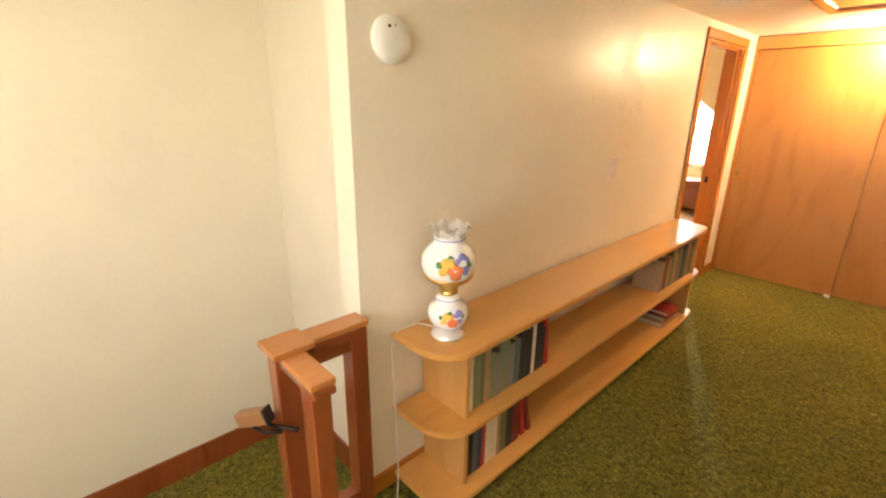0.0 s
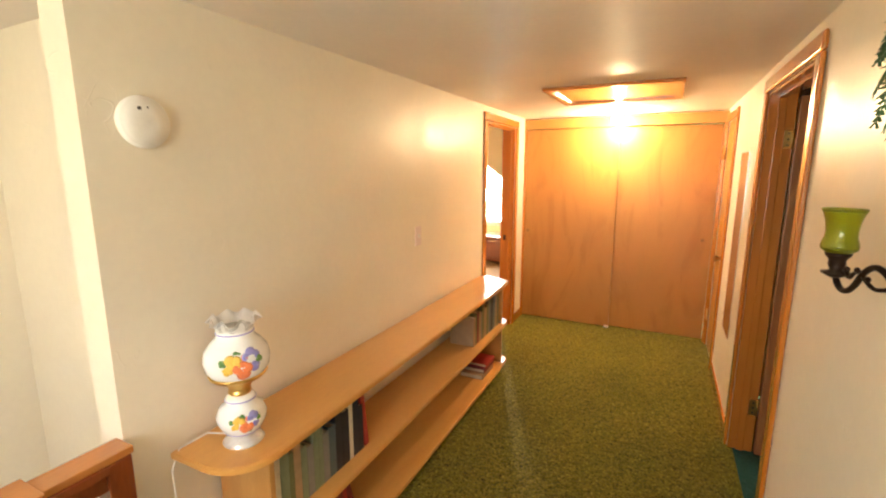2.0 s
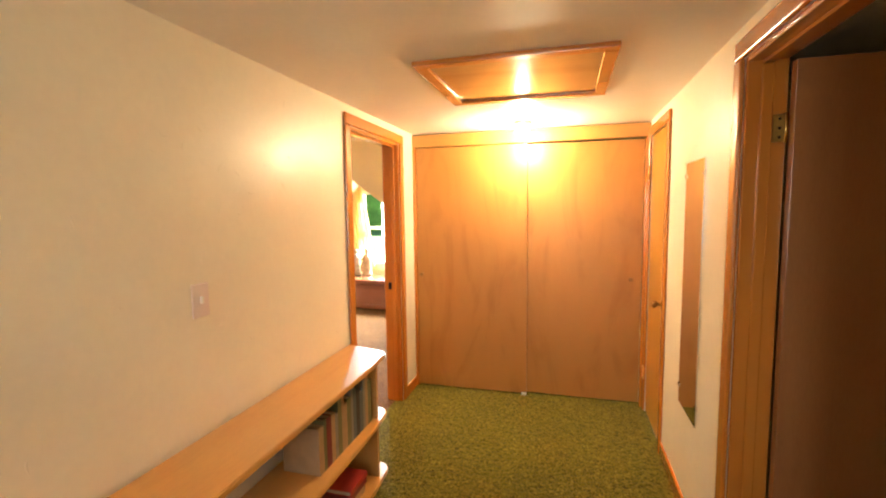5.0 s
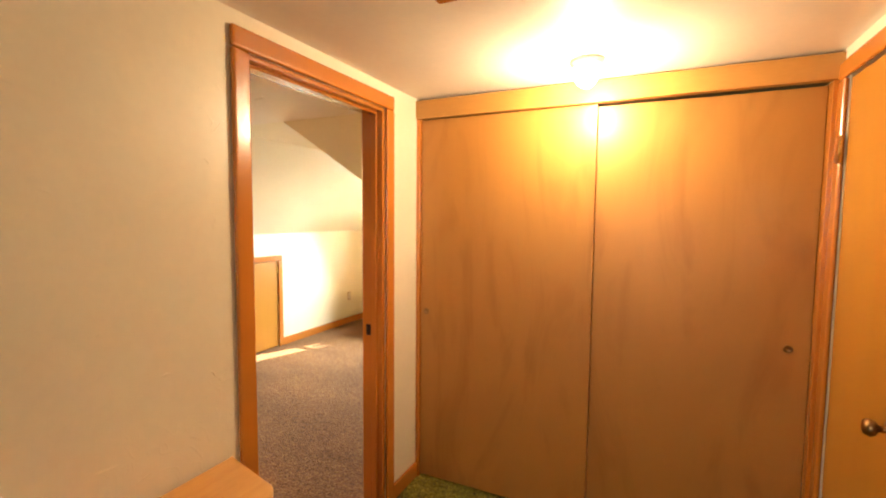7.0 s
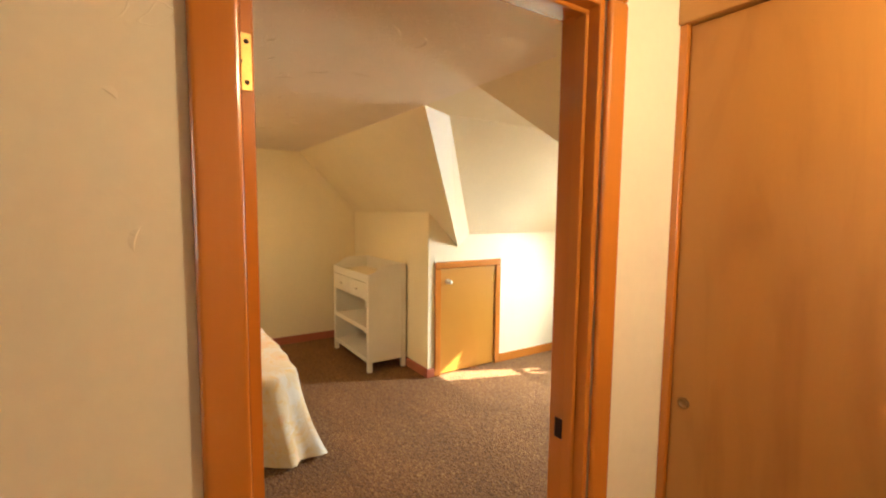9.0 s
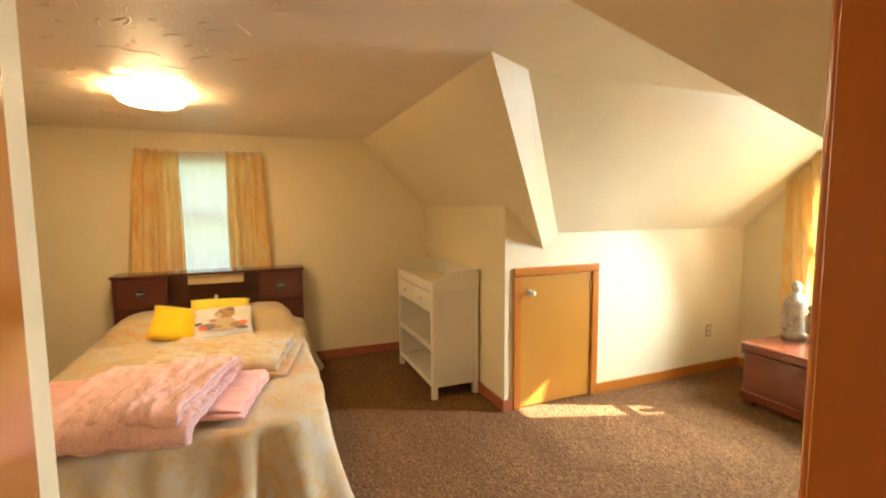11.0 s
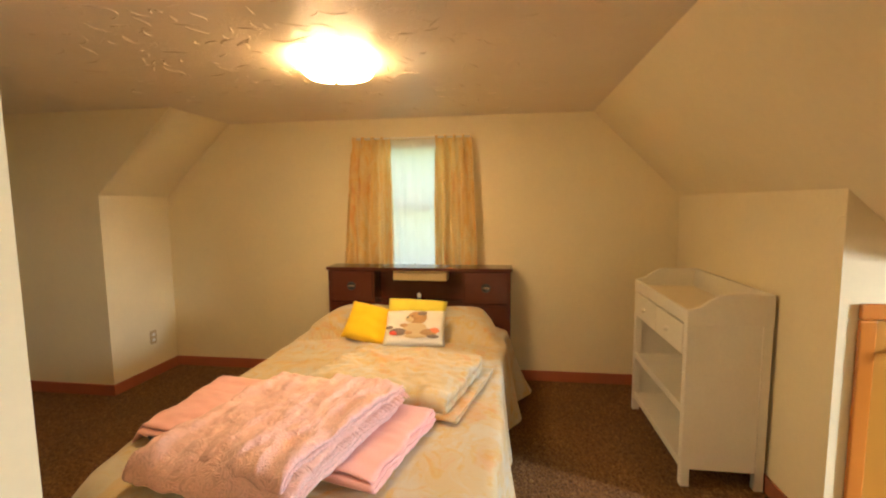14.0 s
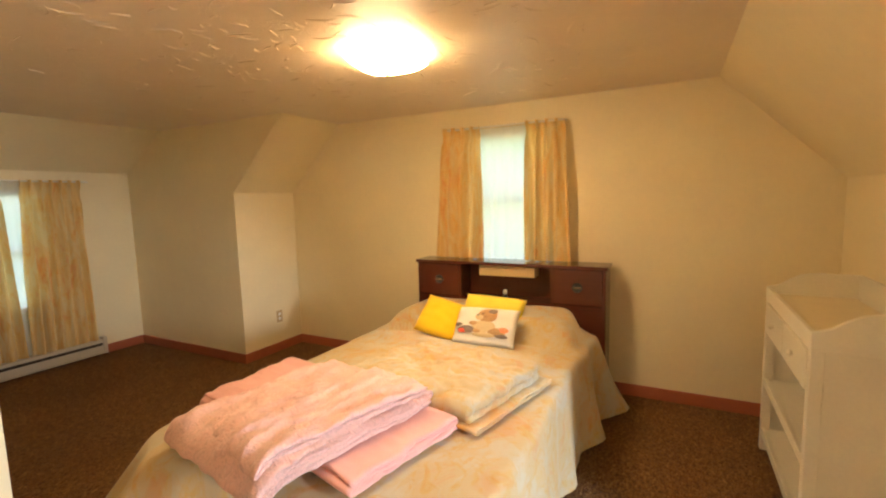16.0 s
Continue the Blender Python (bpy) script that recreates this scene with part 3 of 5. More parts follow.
knob(leaf, LEAF @ Vector((-0.735, 0.001, 0.93)), LEAF.to_3x3() @ Vector((0, 1, 0)))
for hz in (1.765, 0.24):
    hp = part("hinge", soft(place_box((0.0005, -0.033, hz - 0.048, 0.0035, -0.004, hz + 0.048), LEAF), 0.001, 1), M_BRASS, door_1, "brass butt hinge")
    for dy, dz in ((-0.013, 0.034), (-0.024, 0.0), (-0.013, -0.034)):
        c = LEAF @ Vector((0.004, dy, hz + dz))
        part("screw", ball(c, (0.002, 0.0045, 0.0045), None, 8), M_DARKMETAL, hp)

# doorway to the side room, door open inwards
door_2 = tagged(new("door_2"), "reddish brown door standing open off the hall", "", "", "structure")
casing(door_2, "x", XR, -1, R0, R1, DT)
part("jamb", sbox(XR, R0 - 0.001, 0, XR + 0.12, R0 + 0.018, DT, 0.002, 1), M_TRIM, door_2)
part("jamb", sbox(XR, R1 - 0.018, 0, XR + 0.12, R1 + 0.001, DT, 0.002, 1), M_TRIM, door_2)
part("head_jamb", sbox(XR, R0 + 0.018, DT - 0.018, XR + 0.12, R1 - 0.018, DT + 0.001, 0.002, 1), M_TRIM_Y, door_2)
part("door_stop", sbox(XR + 0.04, R1 - 0.030, 0, XR + 0.075, R1 - 0.018, DT - 0.03, 0.003, 1), M_TRIM, door_2)
part("head_stop", sbox(XR + 0.04, R0 + 0.018, DT - 0.030, XR + 0.075, R1 - 0.018, DT - 0.018, 0.003, 1), M_TRIM_Y, door_2)
leaf = part("door_leaf", sbox(XR + 0.124, R1 - 0.060, 0.015, XR + 0.94, R1 - 0.022, 1.99, 0.003), M_DOOR_RED, door_2, "reddish brown veneer door leaf")
hinge(door_2, XR + 0.098, R1 - 0.021, 1.78, "x", 1)
hinge(door_2, XR + 0.098, R1 - 0.021, 0.28, "x", 1)
knob(leaf, (XR + 0.88, R1 - 0.061, 0.95), (0, -1, 0))

# closed door beside the closet
door_3 = tagged(new("door_3"), "closed orange veneer linen door beside the closet", "", "", "structure")
casing(door_3, "x", XR, -1, 6.00, 6.56, DT, 0.066)
leaf = part("door_leaf", sbox(XR + 0.002, 6.008, 0.015, XR + 0.04, 6.552, 2.015, 0.003), M_DOOR_ORANGE, door_3)
knob(leaf, (XR + 0.003, 6.062, 0.915), (-1, 0, 0), 0.024, M_BRONZE, "aged bronze door knob")
for hz in (1.76, 0.30):
    hinge(door_3, XR - 0.018, 6.566, hz, "y", -1)

# sliding closet doors
closet = empty("closet_front", "birch veneer sliding closet doors under a wooden header", "closet")
part("header", sbox(XL, YC - 0.022, 2.03, XR, YC + 0.02, 2.128, 0.004), M_HEADER, closet)
part("track", boxes((XL + 0.03, YC + 0.022, 2.031, XR - 0.03, YC + 0.10, 2.06)), M_SLOT, closet)
part("jamb", sbox(XL, YC - 0.012, 0, XL + 0.022, YC + 0.10, 2.03, 0.003), M_TRIM, closet)
part("jamb", sbox(XR - 0.03, YC - 0.012, 0, XR, YC + 0.10, 2.03, 0.003), M_TRIM, closet)
panel_l = part("sliding_door", sbox(XL + 0.024, YC + 0.004, 0.012, -0.405, YC + 0.036, 2.026, 0.002), M_DOOR, closet)
panel_r = part("sliding_door", sbox(-0.45, YC + 0.038, 0.012, XR - 0.032, YC + 0.066, 2.022, 0.002), M_DOOR, closet)
for panel, px, py in ((panel_l, XL + 0.060, YC + 0.004), (panel_r, XR - 0.105, YC + 0.038)):
    bm = lathe([(0.017, -0.001), (0.017, 0.003), (0.012, 0.003), (0.010, 0.0008)], 20)
    bm.transform(Matrix.Translation((px, py, 0.97)) @ pose(0, 0, 0, 90, 0, 0))
    part("finger_pull", bm, M_BRONZE, panel, "small round bronze finger pull", True)
part("floor_guide", sbox(-0.445, YC - 0.006, 0.0, -0.405, YC + 0.004, 0.022, 0.002, 1), M_WHITE, closet, "white plastic floor guide")

# little door in the low wall
hatch_door = tagged(new("door_4"), "low birch veneer access door in orange frame", "", "", "structure")
casing(hatch_door, "x", XK, 1, K0, K1, KT, 0.064)
leaf = part("door_leaf", sbox(XK - 0.03, K0 + 0.004, 0.012, XK + 0.002, K1 - 0.004, KT - 0.004, 0.002), M_DOOR_ORANGE, hatch_door)
knob(leaf, (XK + 0.002, K0 + 0.075, 0.865), (1, 0, 0), 0.019, M_WHITEWOOD, "small cream round knob")
for hz in (0.865, 0.12):
    hinge(hatch_door, XK + 0.004, K1 - 0.004, hz, "y", 1)

# attic hatch
hatch = tagged(new("ceiling_hatch"), "wood panelled attic hatch in mitred trim", "hatch")
HX0, HX1, HY0, HY1 = -0.738, 0.085, 4.872, 5.645
for b in ((HX0, HY0, HX1, HY0 + 0.055), (HX0, HY1 - 0.055, HX1, HY1), (HX0, HY0 + 0.055, HX0 + 0.055, HY1 - 0.055), (HX1 - 0.055, HY0 + 0.055, HX1, HY1 - 0.055)):
    part("trim", sbox(b[0], b[1], H - 0.020, b[2], b[3], H + 0.001, 0.005), M_TRIM_X if b[2] - b[0] > 0.2 else M_TRIM_Y, hatch)
part("panel", boxes((HX0 + 0.055, HY0 + 0.055, H - 0.007, HX1 - 0.055, HY1 - 0.055, H - 0.001)), wood("brown_hatch_panel", (0.46, 0.26, 0.115), (0.34, 0.165, 0.06), "x", 0.16, 1.3, 0.6), hatch)


def skirting(name, runs, material):
    ob = tagged(new(name), "narrow varnished wooden baseboard", "", "", "structure")
    for r in runs:
        part("board", sbox(r[0], r[1], 0.0, r[2], r[3], r[4] if len(r) > 4 else 0.085, 0.004), material, ob)


skirting("baseboard_hall", [(XL, YE, XL + 0.014, D0 - 0.07), (XL, D1 + 0.07, XL + 0.014, YC - 0.012), (XR - 0.014, 0.1, XR, R0 - 0.07), (XR - 0.014, R1 + 0.07, XR, 5.933)], M_TRIM_Y)
skirting("baseboard_bedroom", [(XW, YA, XW + 0.014, YK), (XW + 0.014, YA, XA, YA + 0.014), (XA - 0.004, YS, XA + 0.014, YA + 0.014), (XW + 0.014, YK - 0.014, XK, YK),
                              (XK, YK - 0.014, XK + 0.014, K0 - 0.065), (XA + 0.014, YS, -4.63, YS + 0.014), (-2.741, YS, -2.727, 5.295)], M_BASE_RED)
skirting("baseboard_wing", [(XK, K1 + 0.065, XK + 0.014, YG - 0.014), (XK, YG - 0.014, XLB, YG)], M_TRIM_Y)


def window(name, axis, face, depth, a0, a1, z0, z1, label):
    """A double-hung window set in a wall; face is the outer plane of the frame's room side."""
    ob = tagged(new(name), label, "", "", "structure")

    def bar(nm, lo, hi, za, zb, f0, f1, material=M_WINFRAME):
        q = sorted((face + f0 * depth, face + f1 * depth))
        b = (q[0], lo, za, q[1], hi, zb) if axis == "x" else (lo, q[0], za, hi, q[1], zb)
        return part(nm, sbox(*b, 0.003, 1), material, ob)
    bar("frame_side", a0, a0 + 0.045, z0, z1, 0.1, 0.9)
    bar("frame_side", a1 - 0.045, a1, z0, z1, 0.1, 0.9)
    bar("frame_head", a0 + 0.045, a1 - 0.045, z1 - 0.045, z1, 0.1, 0.9)
    bar("sill", a0, a1, z0 - 0.002, z0 + 0.04, -0.12, 1.0)
    zm = (z0 + z1) / 2
    bar("meeting_rail", a0 + 0.045, a1 - 0.045, zm - 0.022, zm + 0.022, 0.35, 0.65)
    for za, zb in ((z0 + 0.045, zm - 0.024), (zm + 0.024, z1 - 0.047)):
        q = (face + 0.48 * depth, face + 0.51 * depth)
        q = sorted(q)
        b = (q[0], a0 + 0.046, za, q[1], a1 - 0.046, zb) if axis == "x" else (a0 + 0.046, q[0], za, a1 - 0.046, q[1], zb)
        p = part("pane", boxes(b), M_PANE, ob)
        p.visible_shadow = False
    return ob


window("window_1", "x", XW, -0.14, 5.07, 5.75, 0.90, 1.93, "white double-hung window behind the headboard")
window("window_2", "y", YG, 0.14, -3.42, -2.30, 0.62, 1.82, "sunlit white double-hung window in the gable")
window("window_3", "y", YS, -0.14, -4.30, -3.50, 0.55, 1.60, "white double-hung window over the heater")
window("window_4", "y", 0.10, -0.12, -0.95, 0.05, 0.90, 2.00, "white double-hung window on the landing")


def drape(name, axis, face, out, a_top, a_bot, z0, z1, folds, material, depth=0.03, seed=0):
    """A pleated curtain; a_top and a_bot are its (start, end) along the wall above and below."""
    rnd = random.Random(seed)
    ph = [rnd.uniform(0, 6.28) for _ in range(4)]
    bm = bmesh.new()
    cols, rows = folds * 14, 30
    grid = []
    for j in range(rows + 1):
        v = j / rows
        z = z1 + (z0 - z1) * v
        tack = math.exp(-((v - 0.085) / 0.035) ** 2)
        full = min(1.0, max(0.0, (v - 0.07) * 2.2)) ** 0.7
        line = []
        for i in range(cols + 1):
            u = i / cols
            lo = a_top[0] + (a_bot[0] - a_top[0]) * v ** 0.8
            hi = a_top[1] + (a_bot[1] - a_top[1]) * v ** 0.8
            sway = 0.10 * math.sin(3.1 * v + ph[1]) * math.sin(math.pi * u) / folds
            a = lo + (hi - lo) * (u + sway)
            head = abs(math.sin(math.pi * folds * u)) ** 0.5
            pleat = (1 - head) * (1.0 - 0.6 * tack)
            w = math.sin(2 * math.pi * folds * u + ph[0] * 0.3 + 0.9 * math.sin(2.2 * v + ph[1])) + 0.30 * math.sin(3.3 * math.pi * folds * u + ph[2] + 1.4 * v)
            d = 0.035 + depth * ((1 - full) * 1.5 * pleat + full * (w * (0.8 + 0.4 * math.sin(5 * u + ph[3])) + 1))
            zz = z + 0.005 * w * (v > 0.95)
            line.append(bm.verts.new((face + out * d, a, zz) if axis == "x" else (a, face + out * d, zz)))
        grid.append(line)
    for p, q in zip(grid, grid[1:]):
        for i in range(cols):
            bm.faces.new((p[i], p[i + 1], q[i + 1], q[i]))
    return bm


def curtain_set(axis, face, out, window_name, left, right, sheer, z0, z1, rod, folds=5, sheer_z0=None, seed=1):
    label = "orange and yellow floral pleated curtain beside the " + window_name
    for k, (top, bot) in enumerate((left, right)):
        ob = thing("curtain", drape("curtain", axis, face, out, top, bot, z0, z1, folds, M_CURTAIN, 0.046, seed + k), M_CURTAIN, label, "curtain", "curtains", True)
    if sheer:
        thing("sheer_curtain", drape("sheer_curtain", axis, face, out * 0.35, sheer, sheer, sheer_z0 or z0, z1 - 0.02, 7, M_SHEER, 0.016, seed + 7), M_SHEER, "white sheer curtain over the " + window_name, "curtain", "", True)
    p = [(face + out * 0.05, rod[0], z1 - 0.012), (face + out * 0.05, rod[1], z1 - 0.012)] if axis == "x" else [(rod[0], face + out * 0.05, z1 - 0.012), (rod[1], face + out * 0.05, z1 - 0.012)]
    r = empty("curtain_rod", "thin white metal curtain rod on brackets", "curtain rod")
    part("rod", tube(p, 0.008, 10), M_WHITE, r, smooth=True)
    for q in p:
        e = list(q)
        e[0 if axis == "x" else 1] = face
        part("bracket", tube([e, q], 0.006, 8), M_WHITE, r)


curtain_set("x", XW, 1, "headboard window", ((4.905, 5.210), (4.80, 5.225)), ((5.575, 5.855), (5.565, 5.905)), (5.12, 5.70), 0.958, 1.985, (4.92, 5.85), 4, None, 3)
curtain_set("y", YG, -1, "gable window", ((-3.62, -3.37), (-3.60, -3.14)), ((-2.40, -2.06), (-2.37, -2.06)), (-3.03, -2.33), 0.56, 1.90, (-3.62, -2.06), 5, None, 11)
curtain_set("y", YS, 1, "south window", ((-4.55, -4.12), (-4.56, -4.06)), ((-3.98, -3.45), (-4.02, -3.4)), (-4.3, -3.7), 0.17, 1.69, (-4.63, -3.42), 6, None, 21)


# ---- hall things ----
# stairs, rail
structure("stair_step", soft(boxes((-1.68, 1.35, -0.32, -1.383, 2.75, -0.185)), 0.012, 2), M_HALL_CARPET, "green carpeted stair tread")
structure("stair_landing", boxes((-2.43, 1.35, -0.5, -1.68, 2.75, -0.37)), M_HALL_CARPET, "green carpeted winder landing")
for k in range(4):
    structure("stair_step", soft(boxes((-2.43, 1.10 - 0.25 * k, -0.70 - 0.185 * k, -1.40, 1.35 - 0.25 * k, -0.555 - 0.185 * k)), 0.012, 2), M_HALL_CARPET, "green carpeted stair tread")
sk = tagged(new("stair_skirting"), "red varnished skirting round the stair landing", "", "", "structure")
part("board", sbox(-2.43, 1.35, -0.37, -2.415, 2.75, -0.22, 0.003), M_REDRAIL, sk)
part("board", sbox(-2.415, 2.735, -0.37, -1.68, 2.75, -0.22, 0.003), M_REDRAIL, sk)
part("board", sbox(-1.68, 2.735, -0.185, -1.47, 2.75, -0.05, 0.003), M_REDRAIL, sk)

rail = empty("stair_railing", "red varnished wooden railing with orange caps at the stair head", "railing")
part("post", sbox(-1.385, 2.205, -0.30, -1.318, 2.285, 0.822, 0.004), M_REDRAIL, rail)
part("post", sbox(-1.175, 2.216, 0.0, -1.105, 2.277, 0.800, 0.004), M_REDRAIL, rail)
part("post", sbox(-1.375, 2.470, 0.0, -1.305, 2.536, 0.815, 0.004), M_REDRAIL, rail)
part("cap", sbox(-1.402, 2.186, 0.828, -1.274, 2.322, 0.850, 0.004), M_RAILTOP, rail, "orange varnished newel cap")
part("cap_rail", sbox(-1.382, 2.322, 0.822, -1.297, 2.539, 0.845, 0.004), M_RAILTOP, rail)
part("cap_rail", sbox(-1.274, 2.207, 0.808, -1.086, 2.286, 0.832, 0.004), M_RAILTOP, rail)
part("cap_molding", sbox(-1.375, 2.322, 0.795, -1.290, 2.470, 0.822, 0.003), M_REDRAIL, rail)
part("cap_molding", sbox(-1.318, 2.212, 0.785, -1.078, 2.281, 0.808, 0.003), M_REDRAIL, rail)
part("top_rail", sbox(-1.365, 2.285, 0.735, -1.315, 2.470, 0.795, 0.003), M_REDRAIL, rail)
part("bottom_rail", sbox(-1.365, 2.285, 0.05, -1.315, 2.470, 0.10, 0.003), M_REDRAIL, rail)
part("bottom_rail", sbox(-1.318, 2.225, 0.05, -1.175, 2.265, 0.10, 0.003), M_REDRAIL, rail)
HRM = pose(-1.390, 2.140, 0.590, 0, -20, 32)
hr = part("handrail", soft(place_box((-0.060, -0.020, -0.026, 0.060, 0.020, 0.026), HRM), 0.008, 3), M_HANDRAIL, rail, "brown wooden handrail on iron brackets", False)
part("end_cap", soft(place_box((0.058, -0.022, -0.029, 0.066, 0.022, 0.029), HRM), 0.003, 1), M_BLACK, hr, "black end plate")
part("bracket", tube([(-1.240, 2.225, 0.585), (-1.30, 2.195, 0.575), (-1.345, 2.165, 0.575)], 0.008, 8), M_DARKMETAL, hr, "black iron bracket", True)
part("bracket", tube([(-1.325, 2.21, 0.535), (-1.375, 2.165, 0.525), (-1.425, 2.125, 0.550)], 0.007, 8), M_DARKMETAL, hr, "black iron bracket", True)
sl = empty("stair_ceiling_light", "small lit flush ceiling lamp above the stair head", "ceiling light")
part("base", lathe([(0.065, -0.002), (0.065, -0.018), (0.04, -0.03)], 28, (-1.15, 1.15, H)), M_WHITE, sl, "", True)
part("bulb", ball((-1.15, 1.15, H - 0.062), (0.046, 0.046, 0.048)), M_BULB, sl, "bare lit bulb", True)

# long low bookcase
bookcase = empty("bookcase", "long low golden wood bookcase with rounded ends, part full of books", "bookcase")
BX0, BX1, BY0, BY1 = XL + 0.016, -1.022, 2.660, 5.385


def round_board(z0, z1, x1=BX1, y0=BY0, y1=BY1, r=0.16):
    pts = [(BX0, y0, z0)]
    for k in range(9):
        a = -math.pi / 2 + k * math.pi / 16
        pts.append((x1 - r + r * math.cos(a), y0 + r + r * math.sin(a), z0))
    pts.append((x1 - 0.022, y1 - 0.30, z0))
    for k in range(7):
        a = k * math.pi / 14
        pts.append((x1 - 0.100 + 0.065 * math.cos(a), y1 - 0.140 + 0.085 * math.sin(a), z0))
    pts.append((BX0, y1, z0))
    bm = prism(pts, (0, 0, z1 - z0))
    bmesh.ops.bevel(bm, geom=[e for e in bm.edges if abs(e.verts[0].co.z - e.verts[1].co.z) < 1e-6], offset=0.004, segments=2, affect="EDGES")
    return bm


part("top_board", round_board(0.709, 0.735), M_PINE, bookcase)
part("middle_shelf", round_board(0.374, 0.400), M_PINE, bookcase)
part("bottom_shelf", round_board(0.045, 0.071), M_PINE, bookcase)
for za, zb in ((0.071, 0.374), (0.400, 0.709)):
    for ya in (2.82, 5.185):
        part("upright", sbox(BX0 + 0.004, ya, za, BX1 - 0.055, ya + 0.022, zb, 0.002, 1), M_PINE_Z, bookcase)
part("plinth", boxes((BX0, BY0 + 0.14, 0.0, BX1 - 0.07, BY1 - 0.14, 0.045)), M_PINE_Z, bookcase)
part("support_bracket", sbox(BX0, 4.16, 0.64, BX0 + 0.03, 4.20, 0.709, 0.003, 1), M_PINE_Z, bookcase)

BOOK_MATS = [plain("book_" + n, c, 0.5, 0.15, 20, 200, 0.2) for n, c in (
    ("sage", (0.20, 0.23, 0.13)), ("black", (0.02, 0.02, 0.025)), ("cream", (0.66, 0.58, 0.42)), ("olive", (0.15, 0.15, 0.06)),
    ("navy", (0.03, 0.05, 0.12)), ("red", (0.40, 0.03, 0.02)), ("maroon", (0.18, 0.02, 0.02)), ("tan", (0.38, 0.24, 0.12)), ("grey", (0.22, 0.20, 0.17)), ("slate", (0.08, 0.11, 0.12)))]


def book(y, z, thick, tall, deep, m, words, lean=0.0, flat=False):
    """A closed book: cover boards with a spine and, between them, the pages."""
    bm = boxes((0, 0, 0, deep, 0.003, tall), (0, thick - 0.003, 0, deep, thick, tall))
    box(bm, deep - 0.003, 0.003, 0, deep, thick - 0.003, tall)
    pg = boxes((0.006, 0.003, 0.004, deep - 0.003, thick - 0.003, tall - 0.004))
    x = BX1 - 0.075 - deep
    m4 = pose(x, y, z, lean, 0, 0)
    if flat:
        m4 = pose(x, y + tall, z, 90, 0, 0)
    bm.transform(m4)
    pg.transform(m4)
    ob = thing("book", bm, m, words, "book", "books in the bookcase")
    part("page_block", pg, M_PAPER, ob)


rb = random.Random(5)
NAMES = ["sage green", "black", "cream", "olive", "navy blue", "red", "maroon", "tan", "grey", "slate blue"]


def shelf_of_books(y, z, order, top):
    for k in order:
        t = rb.uniform(0.020, 0.042)
        h = rb.uniform(0.205, top)
        book(y, z, t, h, rb.uniform(0.14, 0.18), BOOK_MATS[k], NAMES[k] + " hardback book upright on the wooden shelf")
        y += t + 0.0015
    return y


yu = shelf_of_books(2.847, 0.4002, [2, 0, 3, 7, 0, 8, 0, 0, 8, 9, 1, 1, 2, 1, 1], 0.265)
book(yu + 0.012, 0.4002, 0.025, 0.25, 0.17, BOOK_MATS[5], "red hardback book leaning on its row", 6)
yl = shelf_of_books(2.847, 0.0712, [6, 1, 9, 4, 5, 2, 2, 7, 3, 1, 6, 6], 0.26)
book(yl + 0.024, 0.0712, 0.028, 0.25, 0.17, BOOK_MATS[5], "red hardback book leaning on its row", 9)
book(yl + 0.075, 0.0712, 0.024, 0.24, 0.17, BOOK_MATS[6], "maroon hardback book leaning on its row", 14)
shelf_of_books(4.64, 0.4002, [7, 3, 6, 7, 8, 3, 7, 7, 3, 8, 9, 1, 9, 8, 7, 3], 0.265)
book(4.82, 0.0712, 0.035, 0.24, 0.18, BOOK_MATS[7], "tan book lying flat on the lowest shelf", 0, True)
book(4.86, 0.1064, 0.030, 0.22, 0.17, BOOK_MATS[6], "maroon book lying flat on another", 0, True)
book(4.90, 0.1368, 0.025, 0.19, 0.16, BOOK_MATS[5], "red book lying flat on a stack", 0, True)

# parlour lamp of painted milk glass
LX, LY, LZ = -1.180, 2.815, 0.735
plamp = empty("parlour_lamp", "white milk glass parlour lamp painted with flowers, ruffled top", "table lamp")
part("foot", lathe([(0.062, 0.0), (0.066, 0.006), (0.058, 0.016), (0.046, 0.026), (0.040, 0.034)], 32, (LX, LY, LZ)), M_PRESSED, plamp, "pressed clear glass foot", True)
part("font", lathe([(0.038, 0.034), (0.060, 0.050), (0.075, 0.078), (0.078, 0.100), (0.068, 0.125), (0.045, 0.142), (0.048, 0.156), (0.040, 0.168), (0.024, 0.176)], 36, (LX, LY, LZ)), M_MILK, plamp, "", True)
part("collar", lathe([(0.030, 0.170), (0.036, 0.176), (0.036, 0.182), (0.032, 0.186), (0.036, 0.196), (0.044, 0.214), (0.052, 0.226), (0.054, 0.234), (0.03, 0.238)], 28, (LX, LY, LZ)), M_BRASS, plamp, "brass burner collar", True)
part("globe", lathe([(0.048, 0.226), (0.078, 0.238), (0.096, 0.266), (0.101, 0.296), (0.095, 0.326), (0.076, 0.352), (0.060, 0.366), (0.056, 0.378), (0.056, 0.396)], 44, (LX, LY, LZ)), M_MILK, plamp, "", True)
part("gilt_band", lathe([(0.070, 0.230), (0.083, 0.234), (0.090, 0.243), (0.0905, 0.250), (0.086, 0.249), (0.072, 0.238)], 44, (LX, LY, LZ)), M_BRASS, plamp, "thin gilt rim under the globe", True)
for r0, z0 in ((0.0575, 0.383), (0.0475, 0.153), (0.058, 0.046)):
    part("painted_band", lathe([(r0, z0), (r0 + 0.0012, z0 + 0.002), (r0, z0 + 0.004)], 44, (LX, LY, LZ)), M_BLUEF, plamp, "thin blue painted line", True)
ruff = bmesh.new()
rim = []
